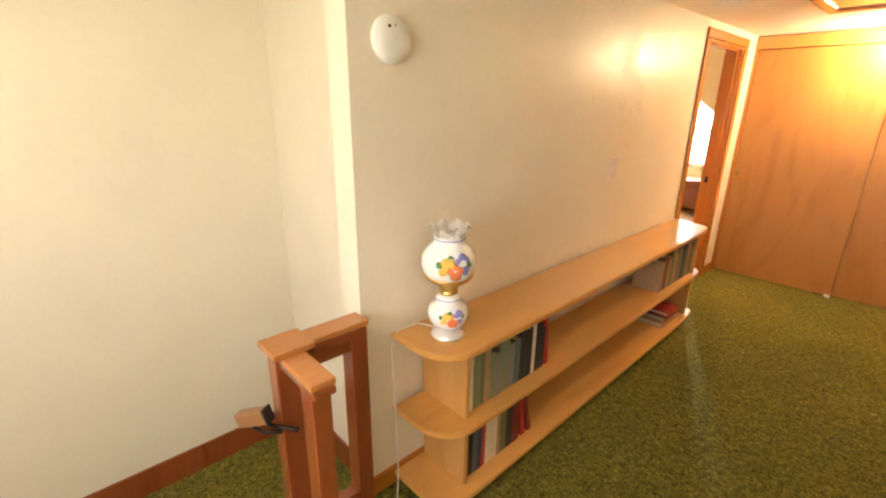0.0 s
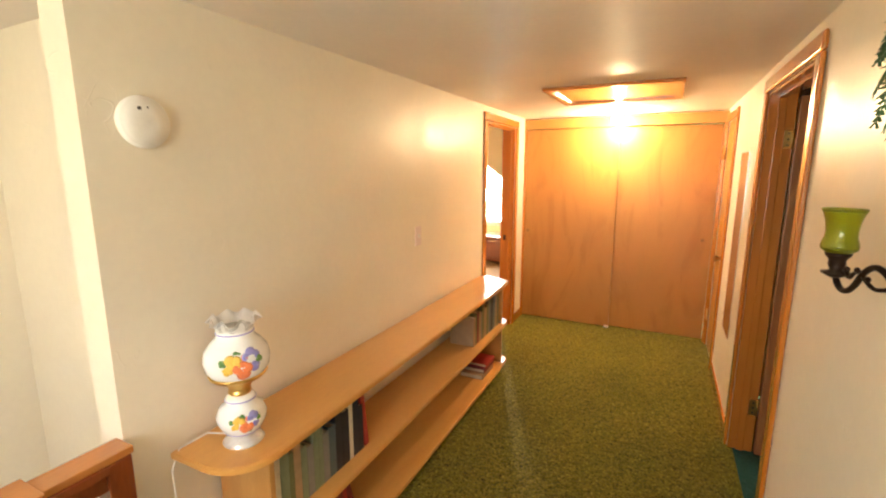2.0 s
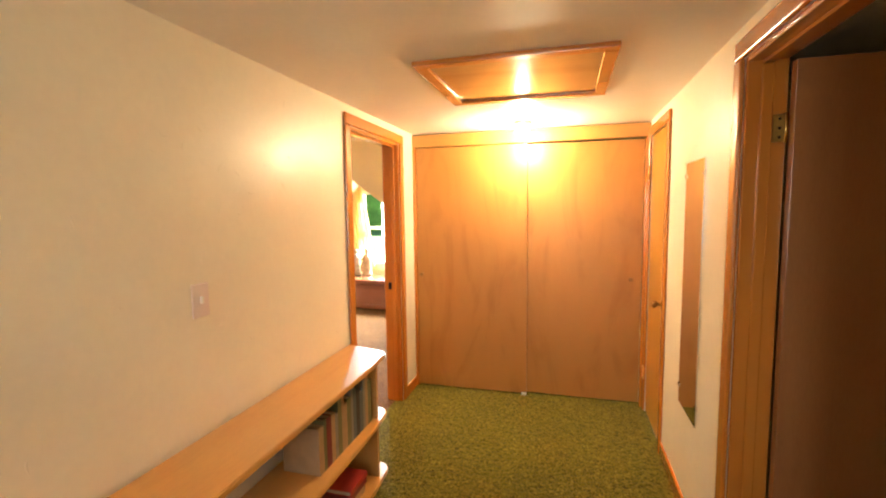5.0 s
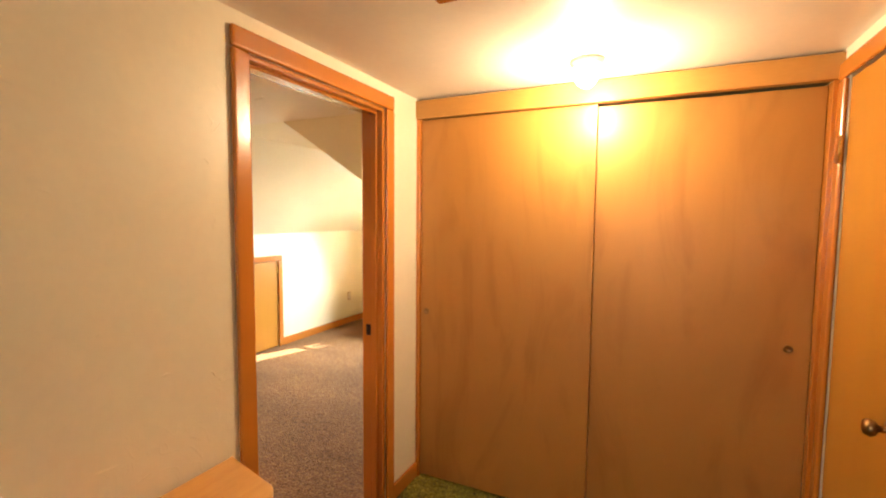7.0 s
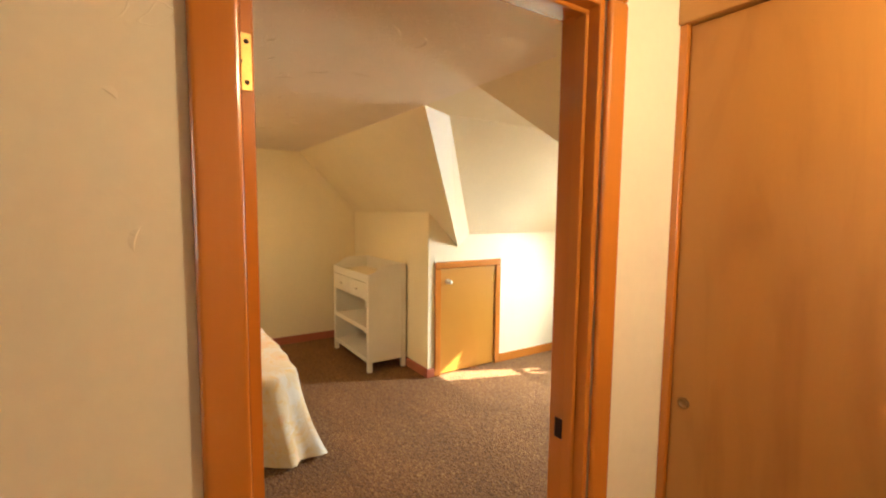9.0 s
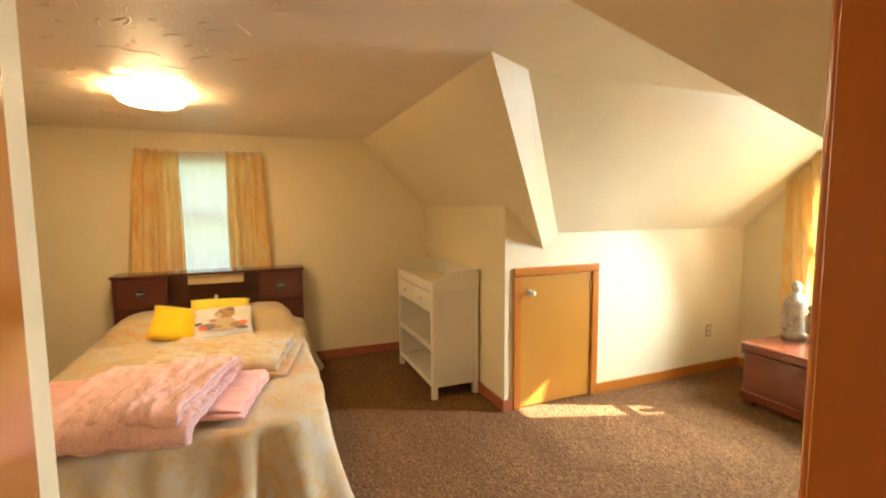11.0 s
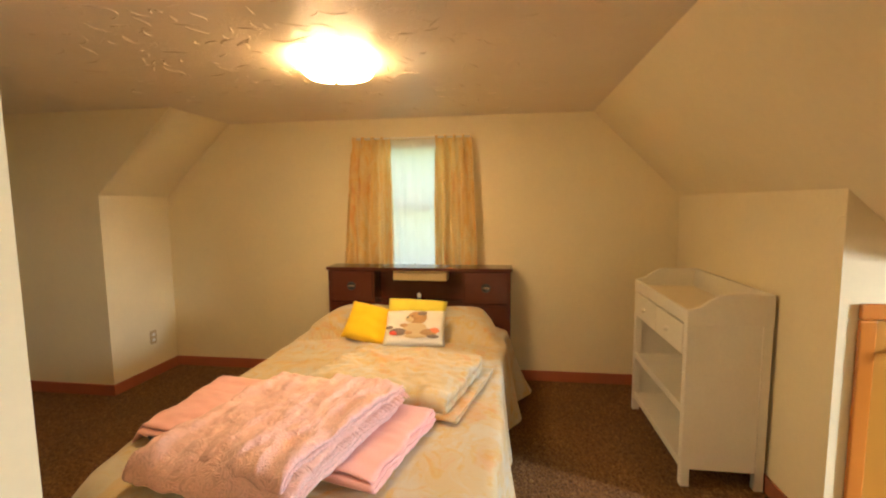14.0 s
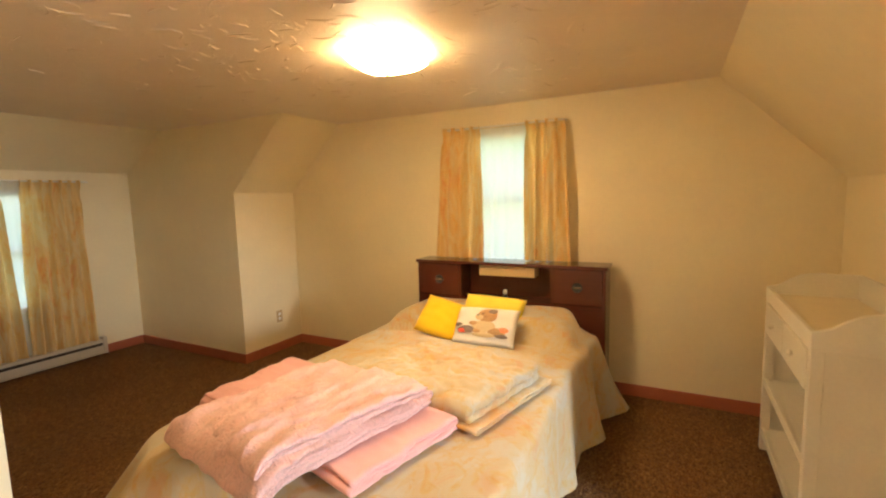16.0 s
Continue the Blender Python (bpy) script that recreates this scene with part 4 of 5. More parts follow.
for k, (r, z, w) in enumerate(((0.0555, 0.390, 0.0), (0.056, 0.398, 0.01), (0.058, 0.408, 0.03), (0.063, 0.418, 0.06), (0.071, 0.427, 0.09), (0.077, 0.430, 0.11))):
    rim.append([ruff.verts.new((LX + r * (1 + w * math.cos(8 * a)) * math.cos(a), LY + r * (1 + w * math.cos(8 * a)) * math.sin(a), LZ + z + w * 0.09 * math.cos(8 * a + math.pi))) for a in (2 * math.pi * i / 112 for i in range(112))])
for p, q in zip(rim, rim[1:]):
    for i in range(112):
        ruff.faces.new((p[i], p[(i + 1) % 112], q[(i + 1) % 112], q[i]))
bmesh.ops.solidify(ruff, geom=ruff.faces[:], thickness=0.003)
part("ruffle", ruff, M_FROST, plamp, "ruffled frosted glass rim", True)
rf = random.Random(9)
for zc, rr, sc in ((0.300, 0.101, 1.2), (0.095, 0.077, 0.85)):
    for a0 in (-30, 150):
        for da, dz, r, m in ((0, -0.012, 0.026, M_ORANGEF), (-16, 0.012, 0.022, M_YELLOWF), (17, 0.020, 0.024, M_BLUEF), (-26, -0.010, 0.014, M_YELLOWF), (22, -0.008, 0.015, M_BLUEF),
                             (-9, 0.026, 0.012, M_LEAFF), (8, -0.028, 0.012, M_LEAFF), (-34, 0.010, 0.011, M_LEAFF), (31, 0.008, 0.011, M_LEAFF), (4, 0.018, 0.010, M_ORANGEF)):
            a = radians(a0 + da)
            bm = bmesh.new()
            for p in range(5):
                ang = p * 2 * math.pi / 5 + rf.random()
                ball((0.45 * r * sc * math.cos(ang), 0.45 * r * sc * math.sin(ang), 0), (0.58 * r * sc, 0.58 * r * sc, 0.003), bm, 8)
            rz = rr * (1 - 0.5 * ((dz * sc) / 0.06) ** 2)
            d = Vector((math.cos(a), math.sin(a), dz * sc * 6))
            bm.transform(Matrix.Translation((LX + (rz - 0.001) * math.cos(a), LY + (rz - 0.001) * math.sin(a), LZ + zc + dz * sc)) @ d.to_track_quat("Z", "Y").to_matrix().to_4x4())
            part("painted_flower", bm, m, plamp, "", True)
part("cord", tube([(LX - 0.05, LY, LZ + 0.006), (-1.315, 2.78, LZ + 0.006), (-1.318, 2.68, LZ + 0.006), (-1.318, 2.650, 0.68), (-1.300, 2.65, 0.36), (-1.28, 2.64, 0.12), (-1.20, 2.57, 0.012), (-1.24, 2.50, 0.008)], 0.0028, 6), M_WHITE, plamp, "white lamp cord", True)

# smoke detector
sm = empty("smoke_detector", "round white smoke detector on the wall", "smoke detector")
bm = lathe([(0.074, 0.0), (0.075, 0.006), (0.073, 0.015), (0.069, 0.019), (0.061, 0.022), (0.059, 0.025), (0.030, 0.028), (0.0, 0.0285)], 40)
bm.transform(pose(XL, 2.70, 1.765, 0, 90, 0))
part("body", bm, M_WHITE, sm, "", True)
part("vent", sbox(XL + 0.022, 2.675, 1.797, XL + 0.0285, 2.686, 1.806, 0.001, 1), M_SLOT, sm)
part("vent", sbox(XL + 0.022, 2.702, 1.802, XL + 0.0285, 2.706, 1.809, 0.001, 1), M_SLOT, sm)

sw = empty("light_switch", "pale pink plastic light switch on the wall", "light switch")
part("plate", sbox(XL, 4.278, 1.155, XL + 0.006, 4.352, 1.275, 0.002), plain("pale_pink_plastic", (0.78, 0.66, 0.62), 0.35, 0.03), sw)
part("toggle", sbox(XL + 0.006, 4.310, 1.205, XL + 0.016, 4.320, 1.228, 0.001, 1), M_WHITE, sw)

# narrow mirror
mir = empty("wall_mirror", "narrow frameless mirror hung on the hall wall", "mirror")
part("glass", sbox(XR - 0.008, 5.225, 0.52, XR - 0.002, 5.535, 1.735, 0.001, 1), M_MIRROR, mir)
for mz in (0.60, 1.66):
    for my in (5.23, 5.53):
        part("clip", sbox(XR - 0.012, my - 0.009, mz, XR, my + 0.009, mz + 0.02, 0.002, 1), M_CLEAR, mir)

# wall sconce with green glass cup
sc = empty("wall_sconce", "dark bronze wall sconce with lime green glass cup", "sconce")
SX, SY, SZ = XR - 0.075, 3.038, 1.364
pl = lathe([(0.004, 0.0), (0.012, 0.006), (0.013, 0.014), (0.007, 0.024), (0.015, 0.042), (0.021, 0.058), (0.012, 0.074), (0.018, 0.088), (0.030, 0.098), (0.031, 0.104), (0.022, 0.110), (0.034, 0.124), (0.043, 0.148), (0.044, 0.170),
            (0.038, 0.196), (0.030, 0.222), (0.025, 0.244), (0.027, 0.254), (0.018, 0.260), (0.008, 0.265), (0.008, 0.272), (0.014, 0.279), (0.014, 0.286), (0.006, 0.294), (0.002, 0.302)], 24)
for v in pl.verts:
    ripple = 1 + 0.10 * math.sin(9 * math.atan2(v.co.y, v.co.x)) * (0.11 < v.co.z < 0.255)
    v.co.x *= 0.55 * ripple
    v.co.y *= ripple
pl.transform(pose(XR - 0.024, SY, SZ))
part("back_plate", pl, M_DARKMETAL, sc, "carved bronze back plate", True)


def smooth_path(points, per=5):
    """A rounded line through the given points."""
    pts = [Vector(p) for p in points]
    pts = [pts[0]] + pts + [pts[-1]]
    out = []
    for a, b, c, d in zip(pts, pts[1:], pts[2:], pts[3:]):
        for k in range(per):
            t = k / per
            out.append(0.5 * (2 * b + (c - a) * t + (2 * a - 5 * b + 4 * c - d) * t * t + (3 * b - a - 3 * c + d) * t ** 3))
    return out + [pts[-1]]


arm = [(0.030, 0.0, 0.045), (0.038, 0.020, 0.062), (0.046, 0.050, 0.068), (0.054, 0.080, 0.052), (0.060, 0.105, 0.018), (0.066, 0.130, 0.0), (0.071, 0.160, 0.0), (0.075, 0.185, 0.020), (0.075, 0.192, 0.050)]
part("arm", tube(smooth_path([(XR - q[0], SY + q[1] * 0.86, SZ + q[2]) for q in arm]), 0.0068, 8), M_DARKMETAL, sc, "scrolled bronze arm", True)
vine = [(0.034, 0.012, 0.030), (0.044, 0.040, 0.024), (0.052, 0.066, 0.034), (0.056, 0.090, 0.046), (0.060, 0.112, 0.046), (0.064, 0.132, 0.030), (0.066, 0.150, 0.040), (0.068, 0.158, 0.050)]
part("scroll", tube(smooth_path([(XR - q[0], SY + q[1] * 0.86, SZ + q[2]) for q in vine]), [0.0045] * 35 + [0.003], 6), M_DARKMETAL, sc, "", True)
leaf_bm = bmesh.new()
for q in ((0.052, 0.062, 0.040), (0.060, 0.104, 0.052), (0.066, 0.148, 0.046)):
    ball((XR - q[0], SY + q[1] * 0.86, SZ + q[2]), (0.006, 0.010, 0.007), leaf_bm, 8)
part("cast_leaves", leaf_bm, M_DARKMETAL, sc, "", True)
part("cup_holder", lathe([(0.006, 0.0), (0.014, 0.004), (0.028, 0.012), (0.028, 0.016), (0.012, 0.020), (0.017, 0.034), (0.016, 0.044), (0.024, 0.054), (0.026, 0.060), (0.012, 0.062)], 20, (SX, SY + 0.165, 1.380)), M_DARKMETAL, sc, "", True)
cup = [(0.016, 0.0), (0.026, 0.003), (0.0345, 0.010), (0.036, 0.018), (0.0335, 0.028), (0.0300, 0.040), (0.0300, 0.056), (0.0325, 0.076), (0.0380, 0.094), (0.0430, 0.103), (0.0410, 0.104), (0.0360, 0.094), (0.0305, 0.076), (0.0280, 0.056), (0.0280, 0.040), (0.0315, 0.028), (0.034, 0.018), (0.030, 0.010), (0.0, 0.006)]
part("glass_cup", lathe(cup, 36, (SX, SY + 0.165, 1.439)), M_GREEN_GLASS, sc, "lime green glass votive cup", True)

# hanging fern
fern = empty("fern_plant", "green artificial fern hanging on the wall above the sconce", "plant")
part("wall_pot", lathe([(0.02, 0), (0.05, 0.01), (0.065, 0.06), (0.07, 0.12), (0.06, 0.12), (0.0, 0.10)], 24, (XR - 0.075, 2.69, 1.80)), plain("wicker_brown", (0.24, 0.14, 0.06), 0.7, 0.3, 40), fern, "brown wicker wall pot", True)
rg = random.Random(21)
for k in range(120):
    a = rg.uniform(-2.2, 2.2) + math.pi
    reach, drop = rg.uniform(0.08, 0.20), rg.uniform(0.05, 0.25)
    p0 = Vector((XR - 0.08, 2.69, 1.885))
    bm = bmesh.new()
    pts = []
    for i in range(19):
        u = i / 18
        q = p0 + Vector((math.cos(a) * reach * u * 0.6, math.sin(a) * reach * u, 0.045 * math.sin(u * 2.2) - drop * u * u))
        q.x = min(q.x, XR - 0.012)
        pts.append(q)
    tube(pts, 0.0014, 4, bm)
    for i in range(1, 19):
        d = (pts[i] - pts[i - 1]).normalized()
        side = d.cross(Vector((0, 0, 1)))
        side = side.normalized() if side.length > 0.01 else Vector((0, 1, 0))
        ln = 0.046 * math.sin(math.pi * min(1.0, (i + 2.0) / 20.5)) * rg.uniform(0.8, 1.15) + 0.006
        for s in (-1, 1):
            for off in (0.0, 0.33, 0.67):
                b0 = pts[i] - (pts[i] - pts[i - 1]) * off
                tip = b0 + side * s * ln + d * ln * 0.35 + Vector((0, 0, -rg.uniform(0.1, 0.5) * ln))
                tip.x = min(tip.x, XR - 0.004)
                mid = b0 * 0.6 + tip * 0.4
                v = [bm.verts.new(c) for c in (b0, mid + d * 0.0046, tip, mid - d * 0.0046)]
                bm.faces.new(v)
    part("frond", bm, M_FERN, fern)

# hall ceiling lamp
cl = empty("hall_ceiling_light", "small lit flush ceiling lamp near the closet", "ceiling light")
part("base", lathe([(0.065, -0.002), (0.065, -0.018), (0.04, -0.03)], 28, (-0.42, 6.36, H)), M_WHITE, cl, "", True)
part("bulb", ball((-0.42, 6.36, H - 0.062), (0.046, 0.046, 0.048)), M_BULB, cl, "bare lit bulb", True)


# ---- bedroom things ----
# bookcase headboard
hb = empty("headboard", "dark mahogany bookcase headboard with two small doors and open niche", "headboard")
HX0, HX1, HYa, HYb = XW + 0.035, -5.455, 4.722, 6.165
part("top_board", sbox(HX0, HYa - 0.012, 0.932, HX1 + 0.012, HYb + 0.012, 0.956, 0.004), M_MAHOG, hb)
part("back_panel", boxes((HX0, HYa, 0.0, HX0 + 0.012, HYb, 0.932)), M_MAHOG, hb)
part("front_panel", sbox(HX1 - 0.022, HYa + 0.02, 0.06, HX1, HYb - 0.02, 0.655, 0.003), M_MAHOG, hb)
for ya in (HYa, HYb - 0.022):
    part("side_panel", sbox(HX0 + 0.012, ya, 0.0, HX1, ya + 0.022, 0.932, 0.003), M_MAHOG, hb)
part("niche_shelf", sbox(HX0 + 0.012, HYa + 0.022, 0.655, HX1, HYb - 0.022, 0.675, 0.002, 1), M_MAHOG, hb)
for ya in (5.082, 5.795):
    part("divider", sbox(HX0 + 0.012, ya, 0.675, HX1 - 0.004, ya + 0.018, 0.932, 0.002, 1), M_MAHOG, hb)
for ya, yb in ((HYa + 0.024, 5.080), (5.815, HYb - 0.024)):
    d = part("small_door", sbox(HX1 - 0.018, ya, 0.682, HX1 - 0.001, yb, 0.927, 0.003), M_MAHOG, hb)
    yc = (ya + yb) / 2
    bm = lathe([(0.034, 0.0), (0.035, 0.004), (0.028, 0.006), (0.026, 0.002)], 24)
    bm.transform(pose(HX1 - 0.001, yc, 0.805, 0, 90, 0))
    part("pull", bm, M_BLACK, d, "round black pull with a steel bar", True)
    part("pull_bar", sbox(HX1, yc - 0.026, 0.799, HX1 + 0.009, yc + 0.026, 0.811, 0.002, 1), M_CHROME, d)
thing("white_box", sbox(-5.60, 5.25, 0.852, -5.47, 5.675, 0.931, 0.004), M_CARD, "flat cream cardboard box tucked under the headboard top", "box")
hbl = empty("night_light", "small white bulb night light on the headboard shelf", "night light")
part("base", lathe([(0.018, 0), (0.020, 0.02), (0.014, 0.045)], 16, (-5.47, 5.455, 0.675)), M_BLACK, hbl, "", True)
part("bulb", ball((-5.47, 5.455, 0.735), (0.016, 0.016, 0.022), None, 12), M_WHITE, hbl, "", True)

# bed
bed = empty("bed", "double bed made up with a yellow floral bedspread to the floor", "bed")
part("mattress", sbox(-5.44, 4.78, 0.16, -3.34, 6.05, 0.52, 0.05, 4), M_SHEET, bed)
for px, py in ((-5.36, 4.85), (-5.36, 6.05), (-3.45, 4.85), (-3.45, 6.05)):
    part("leg", lathe([(0.022, 0), (0.028, 0.16)], 14, (px, py, 0)), M_MAHOG, bed)


def spread_mesh(x0, x1, y0, y1, ztop, zbot, flare=0.10, seed=3, head_bulge=True):
    """A quilted cover: a softly domed top and a hem that falls in folds."""
    bm = bmesh.new()
    nper = 220
    cx, cy, hx, hy, r = (x0 + x1) / 2, (y0 + y1) / 2, (x1 - x0) / 2, (y1 - y0) / 2, 0.13
    def outline(t, grow):
        a = 2 * math.pi * t
        c, s = math.cos(a), math.sin(a)
        n = 7.0
        k = (abs(c) ** n + abs(s) ** n) ** (-1 / n)
        corner = (abs(c * s) * 2) ** 3
        return Vector((cx + (hx + grow * (1 + 0.5 * corner)) * c * k, cy + (hy + grow * (1 + 0.5 * corner)) * s * k))
    rings = []
    for j in range(16):
        u = j / 15
        row = []
        for i in range(nper):
            t = i / nper
            fold = math.sin(2 * math.pi * 17 * t + 2.0 * math.sin(6.28 * 3 * t)) * 0.6 + 0.4 * math.sin(2 * math.pi * 31 * t + 1.3)
            corner = (abs(math.cos(6.283 * t) * math.sin(6.283 * t)) * 2) ** 3
            g = flare * u ** 1.2 + fold * (0.006 + 0.045 * u * u) * (0.6 + 1.6 * corner) + 0.035 * math.sin(min(1, u * 6) * math.pi / 2)
            out = outline(t, 0.0)
            foot = 1 / (1 + math.exp(-(out.x + 3.75) * 9))
            far = 1 / (1 + math.exp((out.y - cy) * 9))
            head = 1 / (1 + math.exp((out.x + 4.86) * 28))
            g += u * (0.16 * foot * far + 0.05 * far) + head * (1 - far) * (0.020 * math.sin(min(1.0, u * 2.2) * math.pi / 2))
            p = outline(t, g)
            p.x = max(p.x, -5.45)
            drop = ztop - 0.03 * (u * 6) ** 2 if u < 0.16 else ztop - 0.03 - (ztop - 0.03 - zbot) * (u - 0.16) / 0.84
            row.append(bm.verts.new((p.x, p.y, drop)))
        rings.append(row)
    inner = []
    for j in range(1, 26):
        u = 1 - j / 26
        row = []
        for i in range(nper):
            p = outline(i / nper, 0.0)
            q = Vector((cx + (p.x - cx) * u, cy + (p.y - cy) * u))
            z = ztop + 0.018 * (1 - u ** 3) + 0.010 * noise.noise((q.x * 3.1, q.y * 3.3, seed)) + 0.005 * noise.noise((q.x * 9, q.y * 9, seed + 4))
            if head_bulge:
                ex = math.exp(-((q.x + 5.21) / 0.27) ** 8)
                ey = 1 - 0.22 * math.exp(-((q.y - cy) / 0.10) ** 2)
                side = 1 / (1 + math.exp((abs(q.y - cy) - 0.63) * 24))
                z += 0.132 * ex * ey * side + 0.012 * ex * noise.noise((q.x * 11, q.y * 7, 2.0))
                z -= 0.020 * math.exp(-((q.x + 4.885 + 0.02 * math.sin(q.y * 9)) / 0.028) ** 2)
            row.append(bm.verts.new((max(q.x, -5.45), q.y, z)))
        inner.append(row)
    allrows = rings[::-1] + inner
    for a, b in zip(allrows, allrows[1:]):
        for i in range(nper):
            k = (i + 1) % nper
            bm.faces.new((a[i], a[k], b[k], b[i]))
    bm.faces.new(inner[-1])
    return bm


part("bedspread", spread_mesh(-5.43, -3.30, 4.75, 6.075, 0.545, 0.025, 0.035), M_SPREAD, bed, "yellow floral quilted bedspread falling to the floor", True)

def cushion(w, h, t, seed=0, n=22):
    """A stuffed square cushion with pinched corners, standing in its local x-z plane."""
    bm = bmesh.new()
    for side in (1, -1):
        grid = []
        for j in range(n + 1):
            row = []
            for i in range(n + 1):
                u, v = 2 * i / n - 1, 2 * j / n - 1
                puff = (max(0, 1 - u ** 4) * max(0, 1 - v ** 4)) ** 0.5
                pin = 1 - 0.05 * (1 - u * u) * (abs(v) > 0.98) - 0.05 * (1 - v * v) * (abs(u) > 0.98)
                d = side * t / 2 * puff + 0.006 * noise.noise((u * 2.5, v * 2.5, seed + side))
                row.append(bm.verts.new((u * w / 2 * pin, d if 0 < i < n and 0 < j < n else 0.0, (v * pin + 1) * h / 2)))
            grid.append(row)
        for p, q in zip(grid, grid[1:]):
            for i in range(n):
                bm.faces.new((p[i], p[i + 1], q[i + 1], q[i]) if side < 0 else (p[i], q[i], q[i + 1], p[i + 1]))
    bmesh.ops.remove_doubles(bm, verts=bm.verts[:], dist=0.0005)
    return bm


def place(bm, m):
    bm.transform(m)
    return bm


# cushions lean on the pillow bulge; local x is their width, turned to run along y
thing("cushion", place(cushion(0.34, 0.27, 0.12, 1), pose(-4.785, 5.235, 0.562, 0, 0, 94) @ pose(0, 0, 0, -42, 14, 0)), M_YELLOW, "mustard yellow square cushion leaning at the bed head", "cushion", "cushions on the bed", True)
thing("cushion", place(cushion(0.42, 0.25, 0.12, 2), pose(-4.965, 5.51, 0.580, 0, 0, 89) @ pose(0, 0, 0, -38, 2, 0)), M_LEMON, "lemon yellow cushion behind the printed one", "cushion", "cushions on the bed", True)
PM = pose(-4.75, 5.555, 0.560, 0, 0, 91) @ pose(0, 0, 0, -42, -1, 0)
pc = thing("cushion", place(cushion(0.40, 0.25, 0.10, 3), PM), M_CUSHION, "white cushion printed with a brown animal picture", "cushion", "cushions on the bed", True)


def print_patch(u, v, a, b, material, name="print"):
    """A flat printed shape on the cushion's front."""
    bm = bmesh.new()
    ring = []
    for k in range(18):
        t = 2 * math.pi * k / 18
        x, z = u + a * math.cos(t), v + b * math.sin(t)
        uu, vv = x / 0.21, z / 0.125 - 1
        puff = (max(0, 1 - uu ** 4) * max(0, 1 - vv ** 4)) ** 0.5
        ring.append(bm.verts.new((x, -0.055 * puff - 0.004, z)))
    uu, vv = u / 0.21, v / 0.125 - 1
    c = bm.verts.new((u, -0.055 * (max(0, 1 - uu ** 4) * max(0, 1 - vv ** 4)) ** 0.5 - 0.006, v))
    for k in range(18):
        bm.faces.new((c, ring[k], ring[(k + 1) % 18]))
    part(name, place(bm, PM), material, pc)


for u, v, a, b, m in ((0.02, 0.200, 0.062, 0.055, M_TAN), (0.050, 0.235, 0.030, 0.022, M_GREYPRINT), (-0.022, 0.186, 0.034, 0.026, M_CARD), (-0.040, 0.200, 0.009, 0.008, M_BLACK), (-0.012, 0.212, 0.008, 0.007, M_BLACK),
                      (0.01, 0.115, 0.075, 0.045, M_CARD), (-0.060, 0.135, 0.028, 0.016, M_TAN), (-0.095, 0.085, 0.060, 0.028, M_GREYPRINT), (-0.12, 0.075, 0.034, 0.016, M_RED), (0.095, 0.080, 0.055, 0.030, M_TAN),
                      (0.135, 0.100, 0.030, 0.020, M_ORANGEF), (0.02, 0.055, 0.075, 0.018, M_CARD), (-0.155, 0.120, 0.026, 0.014, M_GREYPRINT), (0.125, 0.055, 0.040, 0.014, M_GREYPRINT), (-0.03, 0.080, 0.026, 0.016, M_TAN)):
    print_patch(u, v * 0.87, a, b * 0.87, m)


